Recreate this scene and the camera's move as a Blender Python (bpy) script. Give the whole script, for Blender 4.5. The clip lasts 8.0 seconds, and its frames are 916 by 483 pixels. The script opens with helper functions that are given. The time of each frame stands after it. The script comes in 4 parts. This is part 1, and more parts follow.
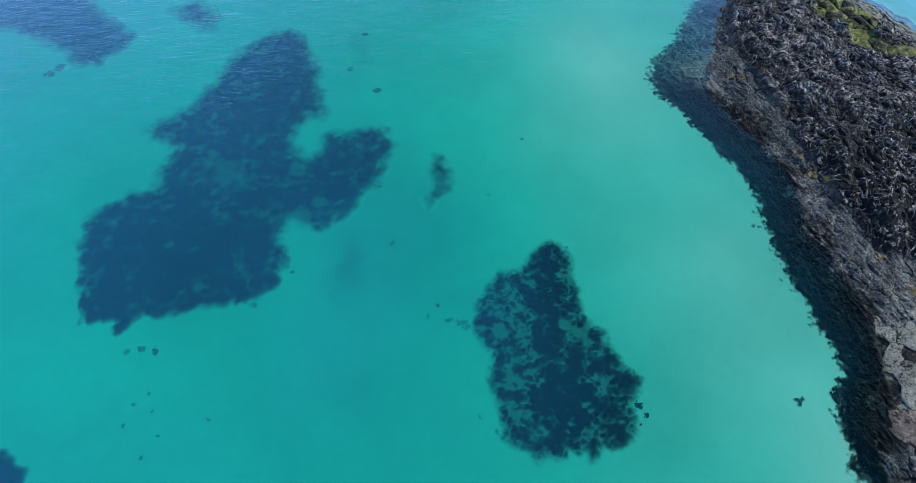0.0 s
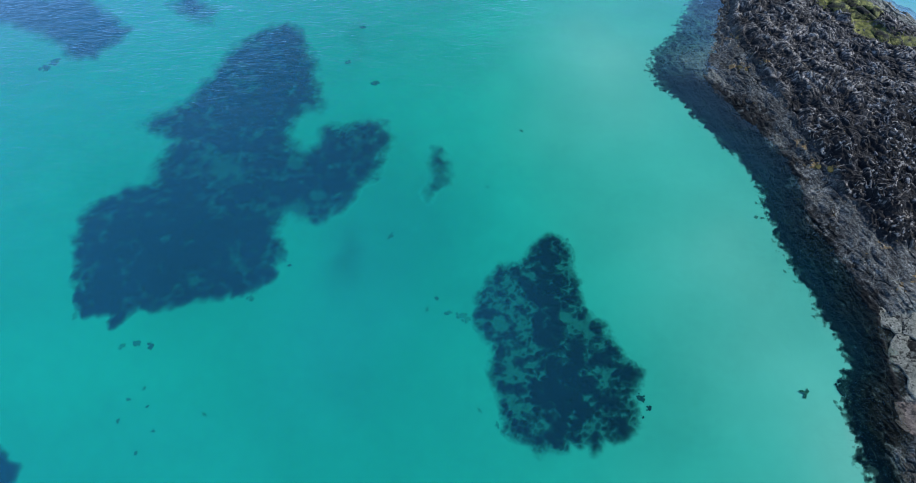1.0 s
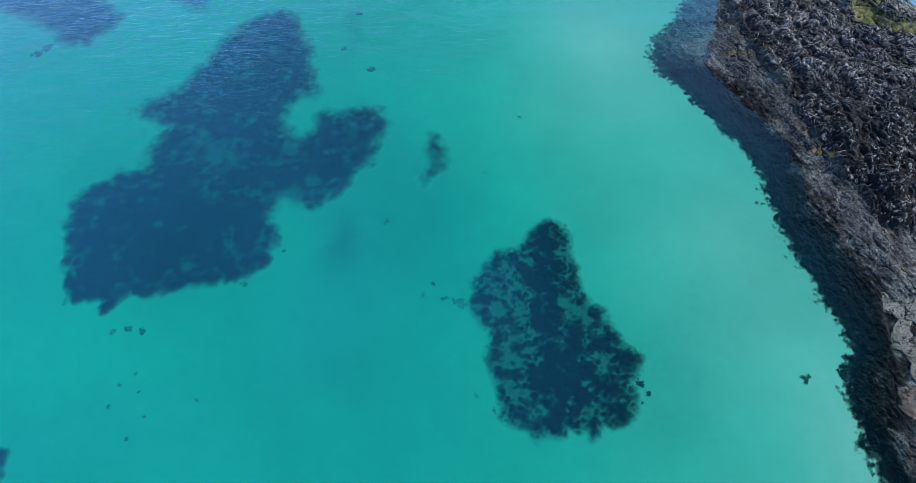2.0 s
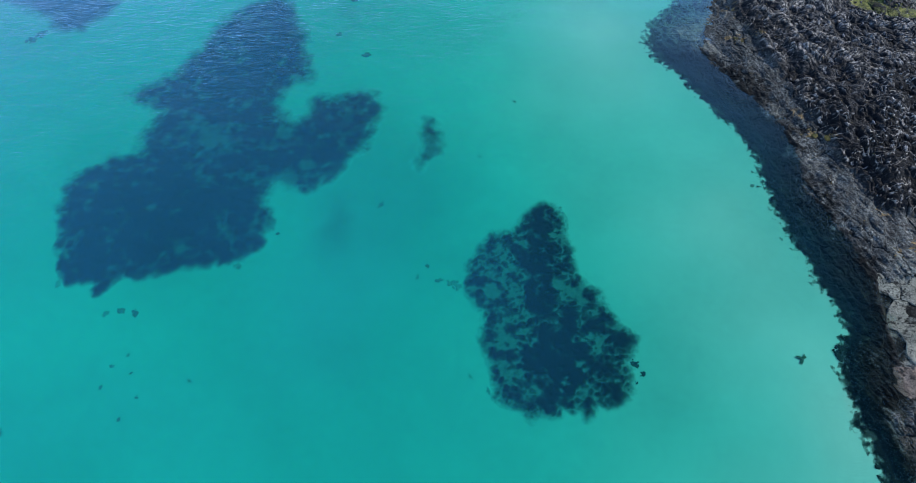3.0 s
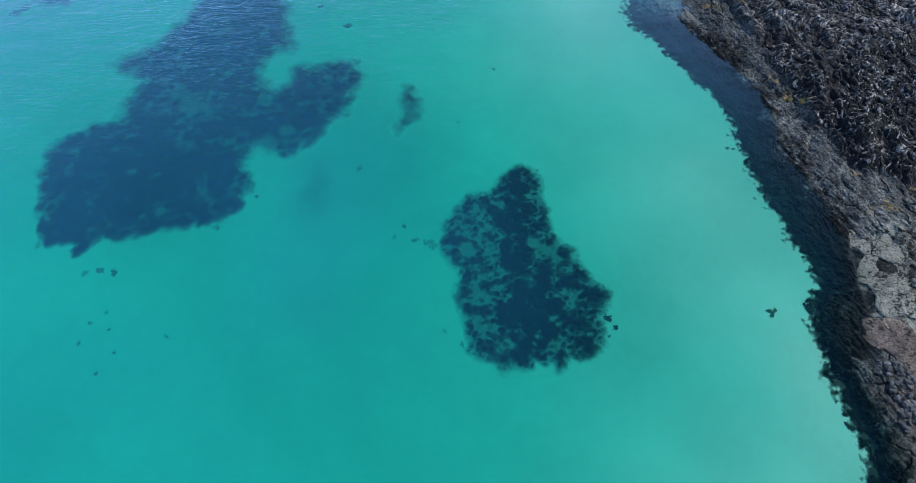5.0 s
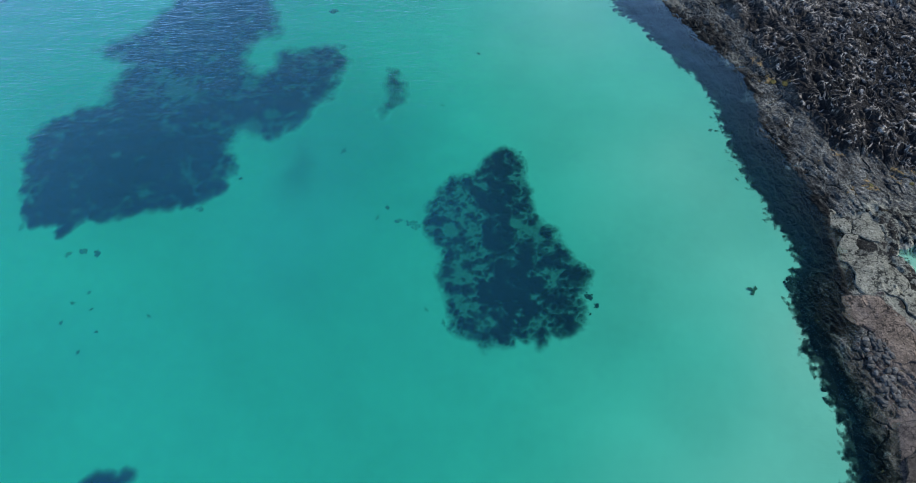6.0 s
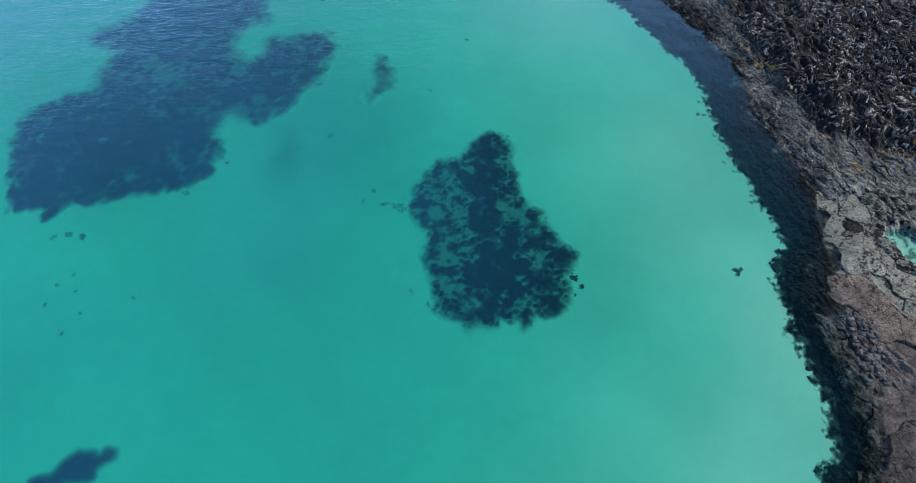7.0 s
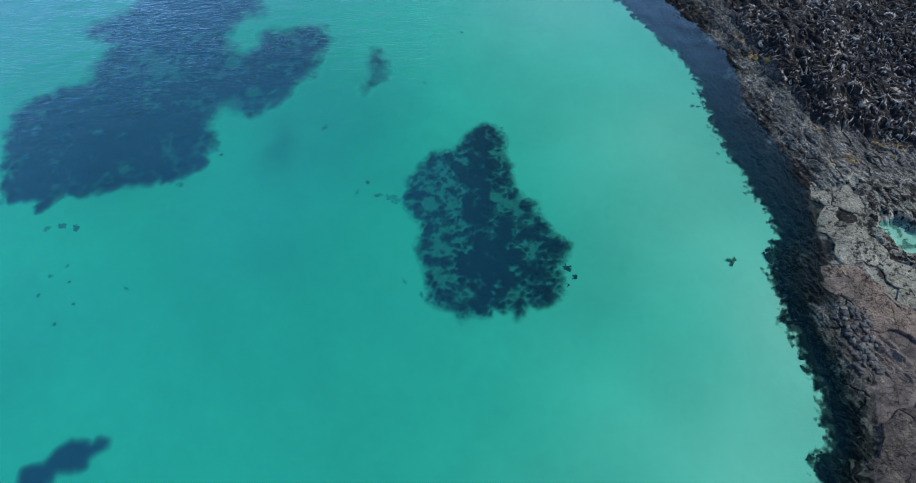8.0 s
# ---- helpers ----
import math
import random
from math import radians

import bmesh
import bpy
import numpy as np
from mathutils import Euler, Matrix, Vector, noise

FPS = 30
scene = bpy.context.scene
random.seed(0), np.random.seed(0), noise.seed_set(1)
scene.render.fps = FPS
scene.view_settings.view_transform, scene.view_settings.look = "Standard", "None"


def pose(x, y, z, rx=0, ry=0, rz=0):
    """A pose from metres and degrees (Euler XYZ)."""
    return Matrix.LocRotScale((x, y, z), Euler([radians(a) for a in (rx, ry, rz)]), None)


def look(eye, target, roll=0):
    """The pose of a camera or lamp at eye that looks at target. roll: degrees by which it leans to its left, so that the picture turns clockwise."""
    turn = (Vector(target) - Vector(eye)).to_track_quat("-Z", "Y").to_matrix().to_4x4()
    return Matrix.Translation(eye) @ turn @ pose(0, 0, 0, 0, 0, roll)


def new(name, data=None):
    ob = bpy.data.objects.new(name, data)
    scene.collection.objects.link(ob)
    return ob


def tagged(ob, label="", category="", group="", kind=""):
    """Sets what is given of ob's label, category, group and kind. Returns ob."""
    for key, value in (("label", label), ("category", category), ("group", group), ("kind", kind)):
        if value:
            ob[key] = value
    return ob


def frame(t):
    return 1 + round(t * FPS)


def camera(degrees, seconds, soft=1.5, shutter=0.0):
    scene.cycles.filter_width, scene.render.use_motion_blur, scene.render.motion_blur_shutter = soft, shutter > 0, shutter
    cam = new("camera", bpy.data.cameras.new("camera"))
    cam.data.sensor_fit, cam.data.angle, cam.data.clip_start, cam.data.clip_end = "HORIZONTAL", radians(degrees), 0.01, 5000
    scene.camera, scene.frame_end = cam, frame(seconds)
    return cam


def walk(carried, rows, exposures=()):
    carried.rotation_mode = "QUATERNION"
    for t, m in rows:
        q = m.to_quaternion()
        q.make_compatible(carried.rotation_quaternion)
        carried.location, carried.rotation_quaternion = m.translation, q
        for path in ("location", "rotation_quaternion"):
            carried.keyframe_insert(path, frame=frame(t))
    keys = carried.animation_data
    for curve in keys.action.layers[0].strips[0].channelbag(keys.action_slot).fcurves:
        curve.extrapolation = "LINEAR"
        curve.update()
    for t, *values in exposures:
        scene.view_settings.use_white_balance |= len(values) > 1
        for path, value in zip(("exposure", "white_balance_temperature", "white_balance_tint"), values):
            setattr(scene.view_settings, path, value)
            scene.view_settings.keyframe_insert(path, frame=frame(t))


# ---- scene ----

# ---------------------------------------------------------------- camera
cam = camera(66.0, 8.0, soft=0.9)
PATH = [
    (0, (-0.151, -1.757, 72.988), (-0.171, -0.596, 71.359), -0.1),
    (0.5, (-0.106, -1.729, 72.382), (-0.126, -0.568, 70.753), -0.2),
    (1, (0.048, -2.001, 71.453), (0.026, -0.838, 69.826), -0.4),
    (1.5, (0.08, -2.381, 70.346), (0.062, -1.216, 68.72), -0.2),
    (3, (0.835, -4.544, 67.756), (0.82, -3.376, 66.132), -0.1),
    (3.5, (1.27, -5.572, 67.235), (1.254, -4.404, 65.612), -0.3),
    (4, (1.664, -6.572, 66.618), (1.653, -5.405, 64.994), -0.1),
    (4.5, (2.613, -7.791, 66.052), (2.598, -6.621, 64.43), -0.3),
    (6, (5.573, -10.962, 64.361), (5.562, -9.792, 62.74), -0.3),
    (6.5, (6.466, -11.871, 63.642), (6.456, -10.699, 62.022), -0.3),
    (7, (7.257, -12.75, 62.87), (7.245, -11.574, 61.253), -0.4),
    (7.5, (7.704, -13.324, 62.415), (7.693, -12.148, 60.798), -0.4),
    (8, (8.03, -13.597, 62.212), (8.017, -12.42, 60.595), -0.5),
]
walk(cam, [(t, look(eye, target, roll)) for t, eye, target, roll in PATH],
     [(0.0, 0.30, 6480, 10), (4.5, 0.31, 6420, 10), (6.3, 0.28, 7060, 10), (8.0, 0.29, 6980, 10)])

# ---------------------------------------------------------------- light
SUN_AZIMUTH, SUN_HEIGHT = 70.0, 35.0      # degrees clockwise from +y, above the horizon
world = bpy.data.worlds.new("sky")
scene.world = world
world.use_nodes = True
wn = world.node_tree.nodes
sky = wn.new("ShaderNodeTexSky")
sky.sky_type = "NISHITA"
sky.sun_disc = False
sky.dust_density, sky.air_density, sky.ozone_density = 0.0, 0.5, 3.0
sky.sun_elevation, sky.sun_rotation = radians(SUN_HEIGHT), radians(SUN_AZIMUTH)
wn["Background"].inputs["Strength"].default_value = 0.30
world.node_tree.links.new(sky.outputs["Color"], wn["Background"].inputs["Color"])
sun = new("sun", bpy.data.lights.new("sun", "SUN"))
sun.data.energy, sun.data.angle, sun.data.color = 4.5, radians(0.6), (0.98, 0.97, 0.94)
_a, _h = radians(SUN_AZIMUTH), radians(SUN_HEIGHT)
sun.matrix_world = look((math.sin(_a) * math.cos(_h) * 300, math.cos(_a) * math.cos(_h) * 300, math.sin(_h) * 300), (0, 0, 0))

# ---------------------------------------------------------------- noise
_rng = np.random.RandomState(5)
PERM = _rng.permutation(1024)
GRAD = _rng.uniform(0, 2 * math.pi, 1024)
GX, GY = np.cos(GRAD), np.sin(GRAD)


def perlin(x, y, seed=0):
    """Gradient noise, about -0.7 to 0.7."""
    x, y = np.asarray(x, float), np.asarray(y, float)
    xi, yi = np.floor(x).astype(int), np.floor(y).astype(int)
    fx, fy = x - xi, y - yi
    u, v = fx * fx * fx * (fx * (fx * 6 - 15) + 10), fy * fy * fy * (fy * (fy * 6 - 15) + 10)

    def corner(i, j):
        h = PERM[(PERM[(xi + i + seed * 37) % 1024] + yi + j) % 1024]
        return GX[h] * (fx - i) + GY[h] * (fy - j)

    a, b = corner(0, 0), corner(1, 0)
    c, d = corner(0, 1), corner(1, 1)
    return (a + u * (b - a)) * (1 - v) + (c + u * (d - c)) * v


def fbm(x, y, size, octaves=4, seed=0):
    """Layered noise whose largest forms are about size metres wide."""
    total, amp, f = 0.0, 1.0, 1.0 / size
    for k in range(octaves):
        total = total + amp * perlin(np.asarray(x) * f + 13.7 * k, np.asarray(y) * f - 7.3 * k, seed + k)
        amp, f = amp * 0.5, f * 2.03
    return total


def cells(x, y, size, seed=0):
    """Distance to the nearest and to the second nearest of scattered points, in cells."""
    x, y = np.asarray(x, float) / size, np.asarray(y, float) / size
    xi, yi = np.floor(x).astype(int), np.floor(y).astype(int)
    f1, f2 = np.full(x.shape, 9.0), np.full(x.shape, 9.0)
    for i in (-1, 0, 1):
        for j in (-1, 0, 1):
            h = PERM[(PERM[(xi + i + seed * 53) % 1024] + yi + j) % 1024]
            px, py = xi + i + 0.5 + 0.45 * GX[h], yi + j + 0.5 + 0.45 * GY[h]
            d = np.hypot(x - px, y - py)
            f2 = np.minimum(f2, np.maximum(f1, d))
            f1 = np.minimum(f1, d)
    return f1, f2


def smooth(a, b, x):
    t = np.clip((x - a) / (b - a), 0, 1)
    return t * t * (3 - 2 * t)


def inside(poly, x, y):
    """Signed distance to a closed outline, positive within it."""
    x, y = np.asarray(x, float), np.asarray(y, float)
    best, odd = np.full(x.shape, 1e9), np.zeros(x.shape, bool)
    for (ax, ay), (bx, by) in zip(poly, poly[1:] + poly[:1]):
        ex, ey = bx - ax, by - ay
        t = np.clip(((x - ax) * ex + (y - ay) * ey) / (ex * ex + ey * ey + 1e-9), 0, 1)
        best = np.minimum(best, np.hypot(x - ax - t * ex, y - ay - t * ey))
        if ay != by:
            odd ^= ((ay > y) != (by > y)) & (x < ex * (y - ay) / ey + ax)
    return np.where(odd, best, -best)


# ---------------------------------------------------------------- plan
# Foot of the rock shore, where weed meets sand, from south to north, and round the back of the headland.
SHORE = [(30, -60), (36, -12), (38.2, 2), (39.6, 7.9), (41.5, 10.3), (42, 16.5), (41.4, 21), (41.2, 26), (41.3, 30.3), (43, 33.4),
         (43.2, 36.3), (41.6, 39.5), (40.8, 43), (40.2, 47.4), (39.0, 51.5), (39.3, 57), (39.1, 60.8), (36.7, 66), (34.1, 70.5),
         (31.6, 75), (29.2, 78.6), (27.8, 83), (28.8, 86.4), (33.2, 90.5), (35, 95.7), (38.5, 102), (43, 112), (54, 117),
         (63, 111), (69.5, 102), (74.5, 95), (84, 88), (110, 82), (400, 60), (400, -60)]
# Edge of the black ropy lava.
LAVA = [(44.5, 103), (41.2, 92), (42.6, 84), (43.6, 79), (45.2, 74), (46.2, 66), (48.2, 59.5), (49.6, 52.5), (51.2, 49.2), (55, 47.6),
        (61.4, 44), (80, 36), (400, 10), (400, 60), (100, 78), (80, 82.5), (70.5, 89), (66.5, 95), (61.5, 102.5), (54, 108), (46, 109)]
PALE = [(47.6, 38.6), (52.7, 41.3), (56.3, 39.9), (64, 37), (66, 25), (56, 20.5), (50.8, 25.4), (47.3, 28.4), (46.8, 31.6)]
PALE_WEST = [(48.2, 40.5), (49.2, 38.9), (52.3, 39.3), (53.4, 35.5), (52.6, 32), (53.9, 29.9), (55.6, 27.6), (56.5, 24), (54, 22.8), (52.2, 23.3), (50.7, 25.6), (50.2, 28.6), (47.4, 28.4), (46.8, 29.6), (47.1, 33), (47.4, 37)]
BROWN = [(47.3, 28.2), (49.9, 28.4), (50.5, 25.3), (52.2, 22.9), (54, 22.4), (58, 18), (58, 13.5), (53, 13.5), (51.2, 17.0), (50.3, 18.8), (48.8, 20.7), (48.0, 23.2), (46.8, 24.9)]
LOW = [(46.3, 14.4), (49, 15.5), (56, 12.6), (54, 2), (50, -10), (42, -10), (43.6, 4), (44.8, 10.1)]
POOL = [(53.6, 33.6), (54.4, 35.2), (56.4, 35.2), (59, 34), (63, 31.5), (63, 28), (58, 28.2), (56.6, 29.6), (55.0, 30.4), (54.3, 32.0)]
GREEN = [(55.6, 97.0), (61.2, 99.4), (65.4, 95.8), (65.2, 92.6), (63.0, 90.3), (66, 87.6), (72, 87.4), (71, 83.5), (64.2, 84.6), (59.6, 88), (60, 92), (56.3, 94.6)]
BACK = [(58, 108), (62, 102.5), (67, 95), (71, 89), (80, 82), (92, 79), (92, 90), (76, 97), (70, 105), (62, 113)]
TIP = [(26, 80), (31, 77.5), (40, 76), (41, 92), (45, 112), (36, 112), (26, 90)]


def shore_distance(x, y):
    wob = 0.9 * fbm(x, y, 5.0, 3, 3) + 0.4 * fbm(x, y, 1.3, 2, 4)
    return inside(SHORE, x, y) + wob


def sand_height(x, y):
    """The sandy bottom: shallow beside the rocks, deeper away from them."""
    d = -inside(SHORE, x, y)
    z = -1.25 - 1.25 * smooth(0, 55, d) - 0.5 * smooth(45, 100, d) - 3.0 * smooth(120, 600, d)
    return z + 0.10 * fbm(x, y, 30.0, 2, 21)


def rock_base(x, y, d):
    """The rock shelf without its fine relief."""
    tip = smooth(-2, 5, inside(TIP, x, y))
    wide = 0.8 + 0.5 * smooth(28, 46, y)
    z = -1.75 + 0.55 * smooth(-0.6, 1.9, d) + 0.85 * smooth(0.2, 4.2 * wide, d) + 0.70 * smooth(3.0 * wide, 10.0, d)
    z = z - tip * (0.10 + 0.42 * smooth(3, 8, d))
    z = z + 0.30 * smooth(44, 58, y) * smooth(2.8, 6.0, d)
    z = z - 3.5 * smooth(0.6, -3.0, d)
    z = z + 0.25 * smooth(-2.0, 1.0, inside(PALE, x, y)) + 0.25 * smooth(-1.0, 1.5, inside(BROWN, x, y)) + 0.5 * smooth(-0.8, 1.2, inside(LOW, x, y)) - 0.25 * smooth(-3.0, 0.5, inside(POOL, x, y)) + 0.5 * smooth(-2.5, 2.5, inside(BACK, x, y))
    return z + 0.18 * fbm(x, y, 9.0, 2, 31)


def pool_amount(x, y):
    """Where the rock pool lies, 0 to 1."""
    return smooth(-0.5, 1.2, inside(POOL, x, y) + 1.2 * fbm(x, y, 2.2, 3, 26))


def grid_lines(lo, hi, step, out_lo, out_hi):
    """Even lines between lo and hi that spread ever wider beyond."""
    core = list(np.arange(lo, hi + step * 0.5, step))
    a, s = lo, step
    while a > out_lo:
        s *= 1.35
        a -= s
        core.insert(0, a)
    b, s = hi, step
    while b < out_hi:
        s *= 1.35
        b += s
        core.append(b)
    return np.array(core)


def sheet(name, X, Y, Z, material, attrs=(), keep=None, soft=True):
    """One mesh from a height field over a grid; keep: which of its squares are kept."""
    ny, nx = X.shape
    idx = np.arange(nx * ny).reshape(ny, nx)
    quads = np.stack([idx[:-1, :-1], idx[:-1, 1:], idx[1:, 1:], idx[1:, :-1]], -1)
    quads = quads[keep] if keep is not None else quads.reshape(-1, 4)
    used, quads = np.unique(quads, return_inverse=True)
    quads = quads.reshape(-1, 4)
    co = np.stack([X, Y, Z], -1).reshape(-1, 3)[used]
    me = bpy.data.meshes.new(name)
    me.vertices.add(len(co))
    me.vertices.foreach_set("co", co.astype(np.float32).ravel())
    me.loops.add(quads.size)
    me.loops.foreach_set("vertex_index", quads.astype(np.int32).ravel())
    me.polygons.add(len(quads))
    me.polygons.foreach_set("loop_start", np.arange(0, quads.size, 4, dtype=np.int32))
    me.polygons.foreach_set("use_smooth", np.full(len(quads), soft))
    me.update(calc_edges=True)
    for key, values in attrs:
        at = me.attributes.new(key, "FLOAT", "POINT")
        at.data.foreach_set("value", np.asarray(values, np.float32).ravel()[used])
    me.materials.append(material)
    return new(name, me)


# ---------------------------------------------------------------- materials
class Mat:
    """A small shorthand for node materials."""

    def __init__(self, name):
        self.m = bpy.data.materials.new(name)
        self.m.use_nodes = True
        self.n, self.l = self.m.node_tree.nodes, self.m.node_tree.links
        self.b = self.n["Principled BSDF"]
        self.pos = self.n.new("ShaderNodeNewGeometry").outputs["Position"]

    def put(self, socket, value):
        if hasattr(value, "is_output"):
            self.l.new(value, socket)
        elif isinstance(value, tuple) and len(value) == 3 and socket.type == "RGBA":
            socket.default_value = (*value, 1)
        else:
            socket.default_value = value

    def noise(self, scale, detail=4, rough=0.6, stretch=(1, 1, 1), distort=0.0, turn=0.0):
        mp = self.n.new("ShaderNodeMapping")
        mp.inputs["Scale"].default_value = stretch
        mp.inputs["Rotation"].default_value = (0, 0, turn)
        self.l.new(self.pos, mp.inputs["Vector"])
        t = self.n.new("ShaderNodeTexNoise")
        t.inputs["Scale"].default_value, t.inputs["Detail"].default_value = scale, detail
        t.inputs["Roughness"].default_value, t.inputs["Distortion"].default_value = rough, distort
        self.l.new(mp.outputs["Vector"], t.inputs["Vector"])
        return t.outputs["Fac"]

    def cracks(self, scale):
        t = self.n.new("ShaderNodeTexVoronoi")
        t.feature = "DISTANCE_TO_EDGE"
        t.inputs["Scale"].default_value = scale
        bend = self.n.new("ShaderNodeTexNoise")
        bend.inputs["Scale"].default_value, bend.inputs["Detail"].default_value = scale * 1.3, 5
        self.l.new(self.pos, bend.inputs["Vector"])
        off = self.n.new("ShaderNodeVectorMath")
        off.operation = "SCALE"
        off.inputs["Scale"].default_value = 1.1 / scale
        self.l.new(bend.outputs["Color"], off.inputs[0])
        add = self.n.new("ShaderNodeVectorMath")
        self.l.new(self.pos, add.inputs[0]), self.l.new(off.outputs[0], add.inputs[1])
        self.l.new(add.outputs[0], t.inputs["Vector"])
        return t.outputs["Distance"]

    def attr(self, name):
        t = self.n.new("ShaderNodeAttribute")
        t.attribute_name = name
        return t.outputs["Fac"]

    def rand(self):
        return self.n.new("ShaderNodeObjectInfo").outputs["Random"]

    def ramp(self, value, *stops):
        r = self.n.new("ShaderNodeValToRGB")
        e = r.color_ramp.elements
        while len(e) < len(stops):
            e.new(0.5)
        for k, (p, c) in enumerate(stops):
            e[k].position, e[k].color = p, ((*c, 1) if isinstance(c, tuple) else (c, c, c, 1))
        self.put(r.inputs["Fac"], value)
        return r.outputs["Color"]

    def mix(self, fac, a, b, mode="MIX"):
        x = self.n.new("ShaderNodeMix")
        x.data_type, x.blend_type = "RGBA", mode
        for key, v in ((0, fac), (6, a), (7, b)):
            self.put(x.inputs[key], v)
        return x.outputs[2]

    def math(self, op, a, b=0.0, clamp=False):
        x = self.n.new("ShaderNodeMath")
        x.operation, x.use_clamp = op, clamp
        self.put(x.inputs[0], a), self.put(x.inputs[1], b)
        return x.outputs[0]

    def bump(self, height, strength, distance, normal=None):
        x = self.n.new("ShaderNodeBump")
        x.inputs["Strength"].default_value, x.inputs["Distance"].default_value = strength, distance
        self.l.new(height, x.inputs["Height"])
        if normal is not None:
            self.l.new(normal, x.inputs["Normal"])
        return x.outputs["Normal"]

    def done(self, color, rough=0.8, normal=None, spec=0.3):
        self.put(self.b.inputs["Base Color"], color)
        self.put(self.b.inputs["Roughness"], rough)
        self.put(self.b.inputs["Specular IOR Level"], spec)
        if normal is not None:
            self.l.new(normal, self.b.inputs["Normal"])
        return self.m


def make_sand():
    """Pale sand, darker or paler in broad patches."""
    m = Mat("pale_sand")
    big = m.ramp(m.noise(0.05, 3), (0.3, (0.44, 0.42, 0.362)), (0.7, (0.535, 0.51, 0.442)))
    fine = m.ramp(m.noise(1.2, 5), (0.35, 0.95), (0.65, 1.0))
    c = m.mix(1.0, m.mix(1.0, big, fine, "MULTIPLY"), m.ramp(m.attr("sand_tone"), (0.0, 1.12), (1.0, 0.55)), "MULTIPLY")
    ripples = m.noise(3.0, 3, stretch=(0.4, 1.6, 1), turn=0.4)
    return m.done(c, 0.95, m.bump(ripples, 0.3, 0.05), 0.1)


def make_water():
    """Clear sea water: the deeper it is, the more it tints what lies below and the more its own blue shows; far out,
    pale haze is painted in as extra depth.
    """
    m = Mat("clear_sea_water")
    m.n.remove(m.b)
    hazy_depth = m.attr("hazy_depth")
    haze = m.math("MULTIPLY", m.noise(0.035, 2), 0.9)
    deep = m.math("ADD", hazy_depth, m.math("SUBTRACT", haze, 0.45))
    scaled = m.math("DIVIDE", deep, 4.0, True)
    # the last tint stop is paler again: haze painted into the far water
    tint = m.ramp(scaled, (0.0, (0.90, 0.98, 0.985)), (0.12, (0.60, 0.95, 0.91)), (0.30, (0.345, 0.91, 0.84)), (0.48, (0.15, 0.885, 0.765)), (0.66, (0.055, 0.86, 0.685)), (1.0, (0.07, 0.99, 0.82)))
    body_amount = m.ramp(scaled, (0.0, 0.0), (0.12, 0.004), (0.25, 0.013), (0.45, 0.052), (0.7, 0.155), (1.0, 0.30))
    clear = m.n.new("ShaderNodeBsdfTransparent")
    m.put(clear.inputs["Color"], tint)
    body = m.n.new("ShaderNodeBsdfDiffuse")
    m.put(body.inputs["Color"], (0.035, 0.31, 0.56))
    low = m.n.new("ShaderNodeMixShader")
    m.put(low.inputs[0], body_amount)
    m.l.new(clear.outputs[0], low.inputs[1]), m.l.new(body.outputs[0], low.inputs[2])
    swell = m.noise(0.35, 3, 0.55, stretch=(0.6, 1.4, 1), turn=0.2, distort=0.5)
    chop = m.noise(1.25, 5, 0.62, stretch=(0.65, 1.7, 1), turn=0.12, distort=0.8)
    xyz = m.n.new("ShaderNodeSeparateXYZ")
    m.l.new(m.pos, xyz.inputs[0])
    wind = m.math("DIVIDE", m.math("SUBTRACT", m.math("SUBTRACT", xyz.outputs["Y"], m.math("MULTIPLY", xyz.outputs["X"], 0.35)), 8.0), 70.0, True)
    calm = m.mix(1.0, m.ramp(m.noise(0.03, 3), (0.35, 0.45), (0.65, 1.0)), m.mix(1.0, m.ramp(wind, (0.0, 0.15), (0.35, 0.6), (1.0, 1.0)), m.ramp(scaled, (0.25, 0.15), (0.5, 1.0)), "MULTIPLY"), "MULTIPLY")
    height = m.math("MULTIPLY", m.math("ADD", m.math("MULTIPLY", swell, 1.3), m.math("MULTIPLY", chop, 0.8)), calm)
    normal = m.bump(height, 1.0, 0.06)
    gentle = m.bump(height, 1.0, 0.08)
    shine = m.n.new("ShaderNodeBsdfGlossy")
    shine.inputs["Roughness"].default_value = 0.12
    shine.inputs["Color"].default_value = (0.82, 1.0, 0.97, 1)
    fres = m.n.new("ShaderNodeLayerWeight")
    fres.inputs["Blend"].default_value = 0.5
    gloss = m.math("ADD", m.math("MULTIPLY", m.math("POWER", fres.outputs["Facing"], 5.8), 22.0), 0.004, True)
    m.l.new(normal, shine.inputs["Normal"]), m.l.new(gentle, fres.inputs["Normal"])
    top = m.n.new("ShaderNodeMixShader")
    m.l.new(gloss, top.inputs[0])
    m.l.new(low.outputs[0], top.inputs[1]), m.l.new(shine.outputs[0], top.inputs[2])
    m.l.new(top.outputs[0], m.n["Material Output"].inputs["Surface"])
    return m.m


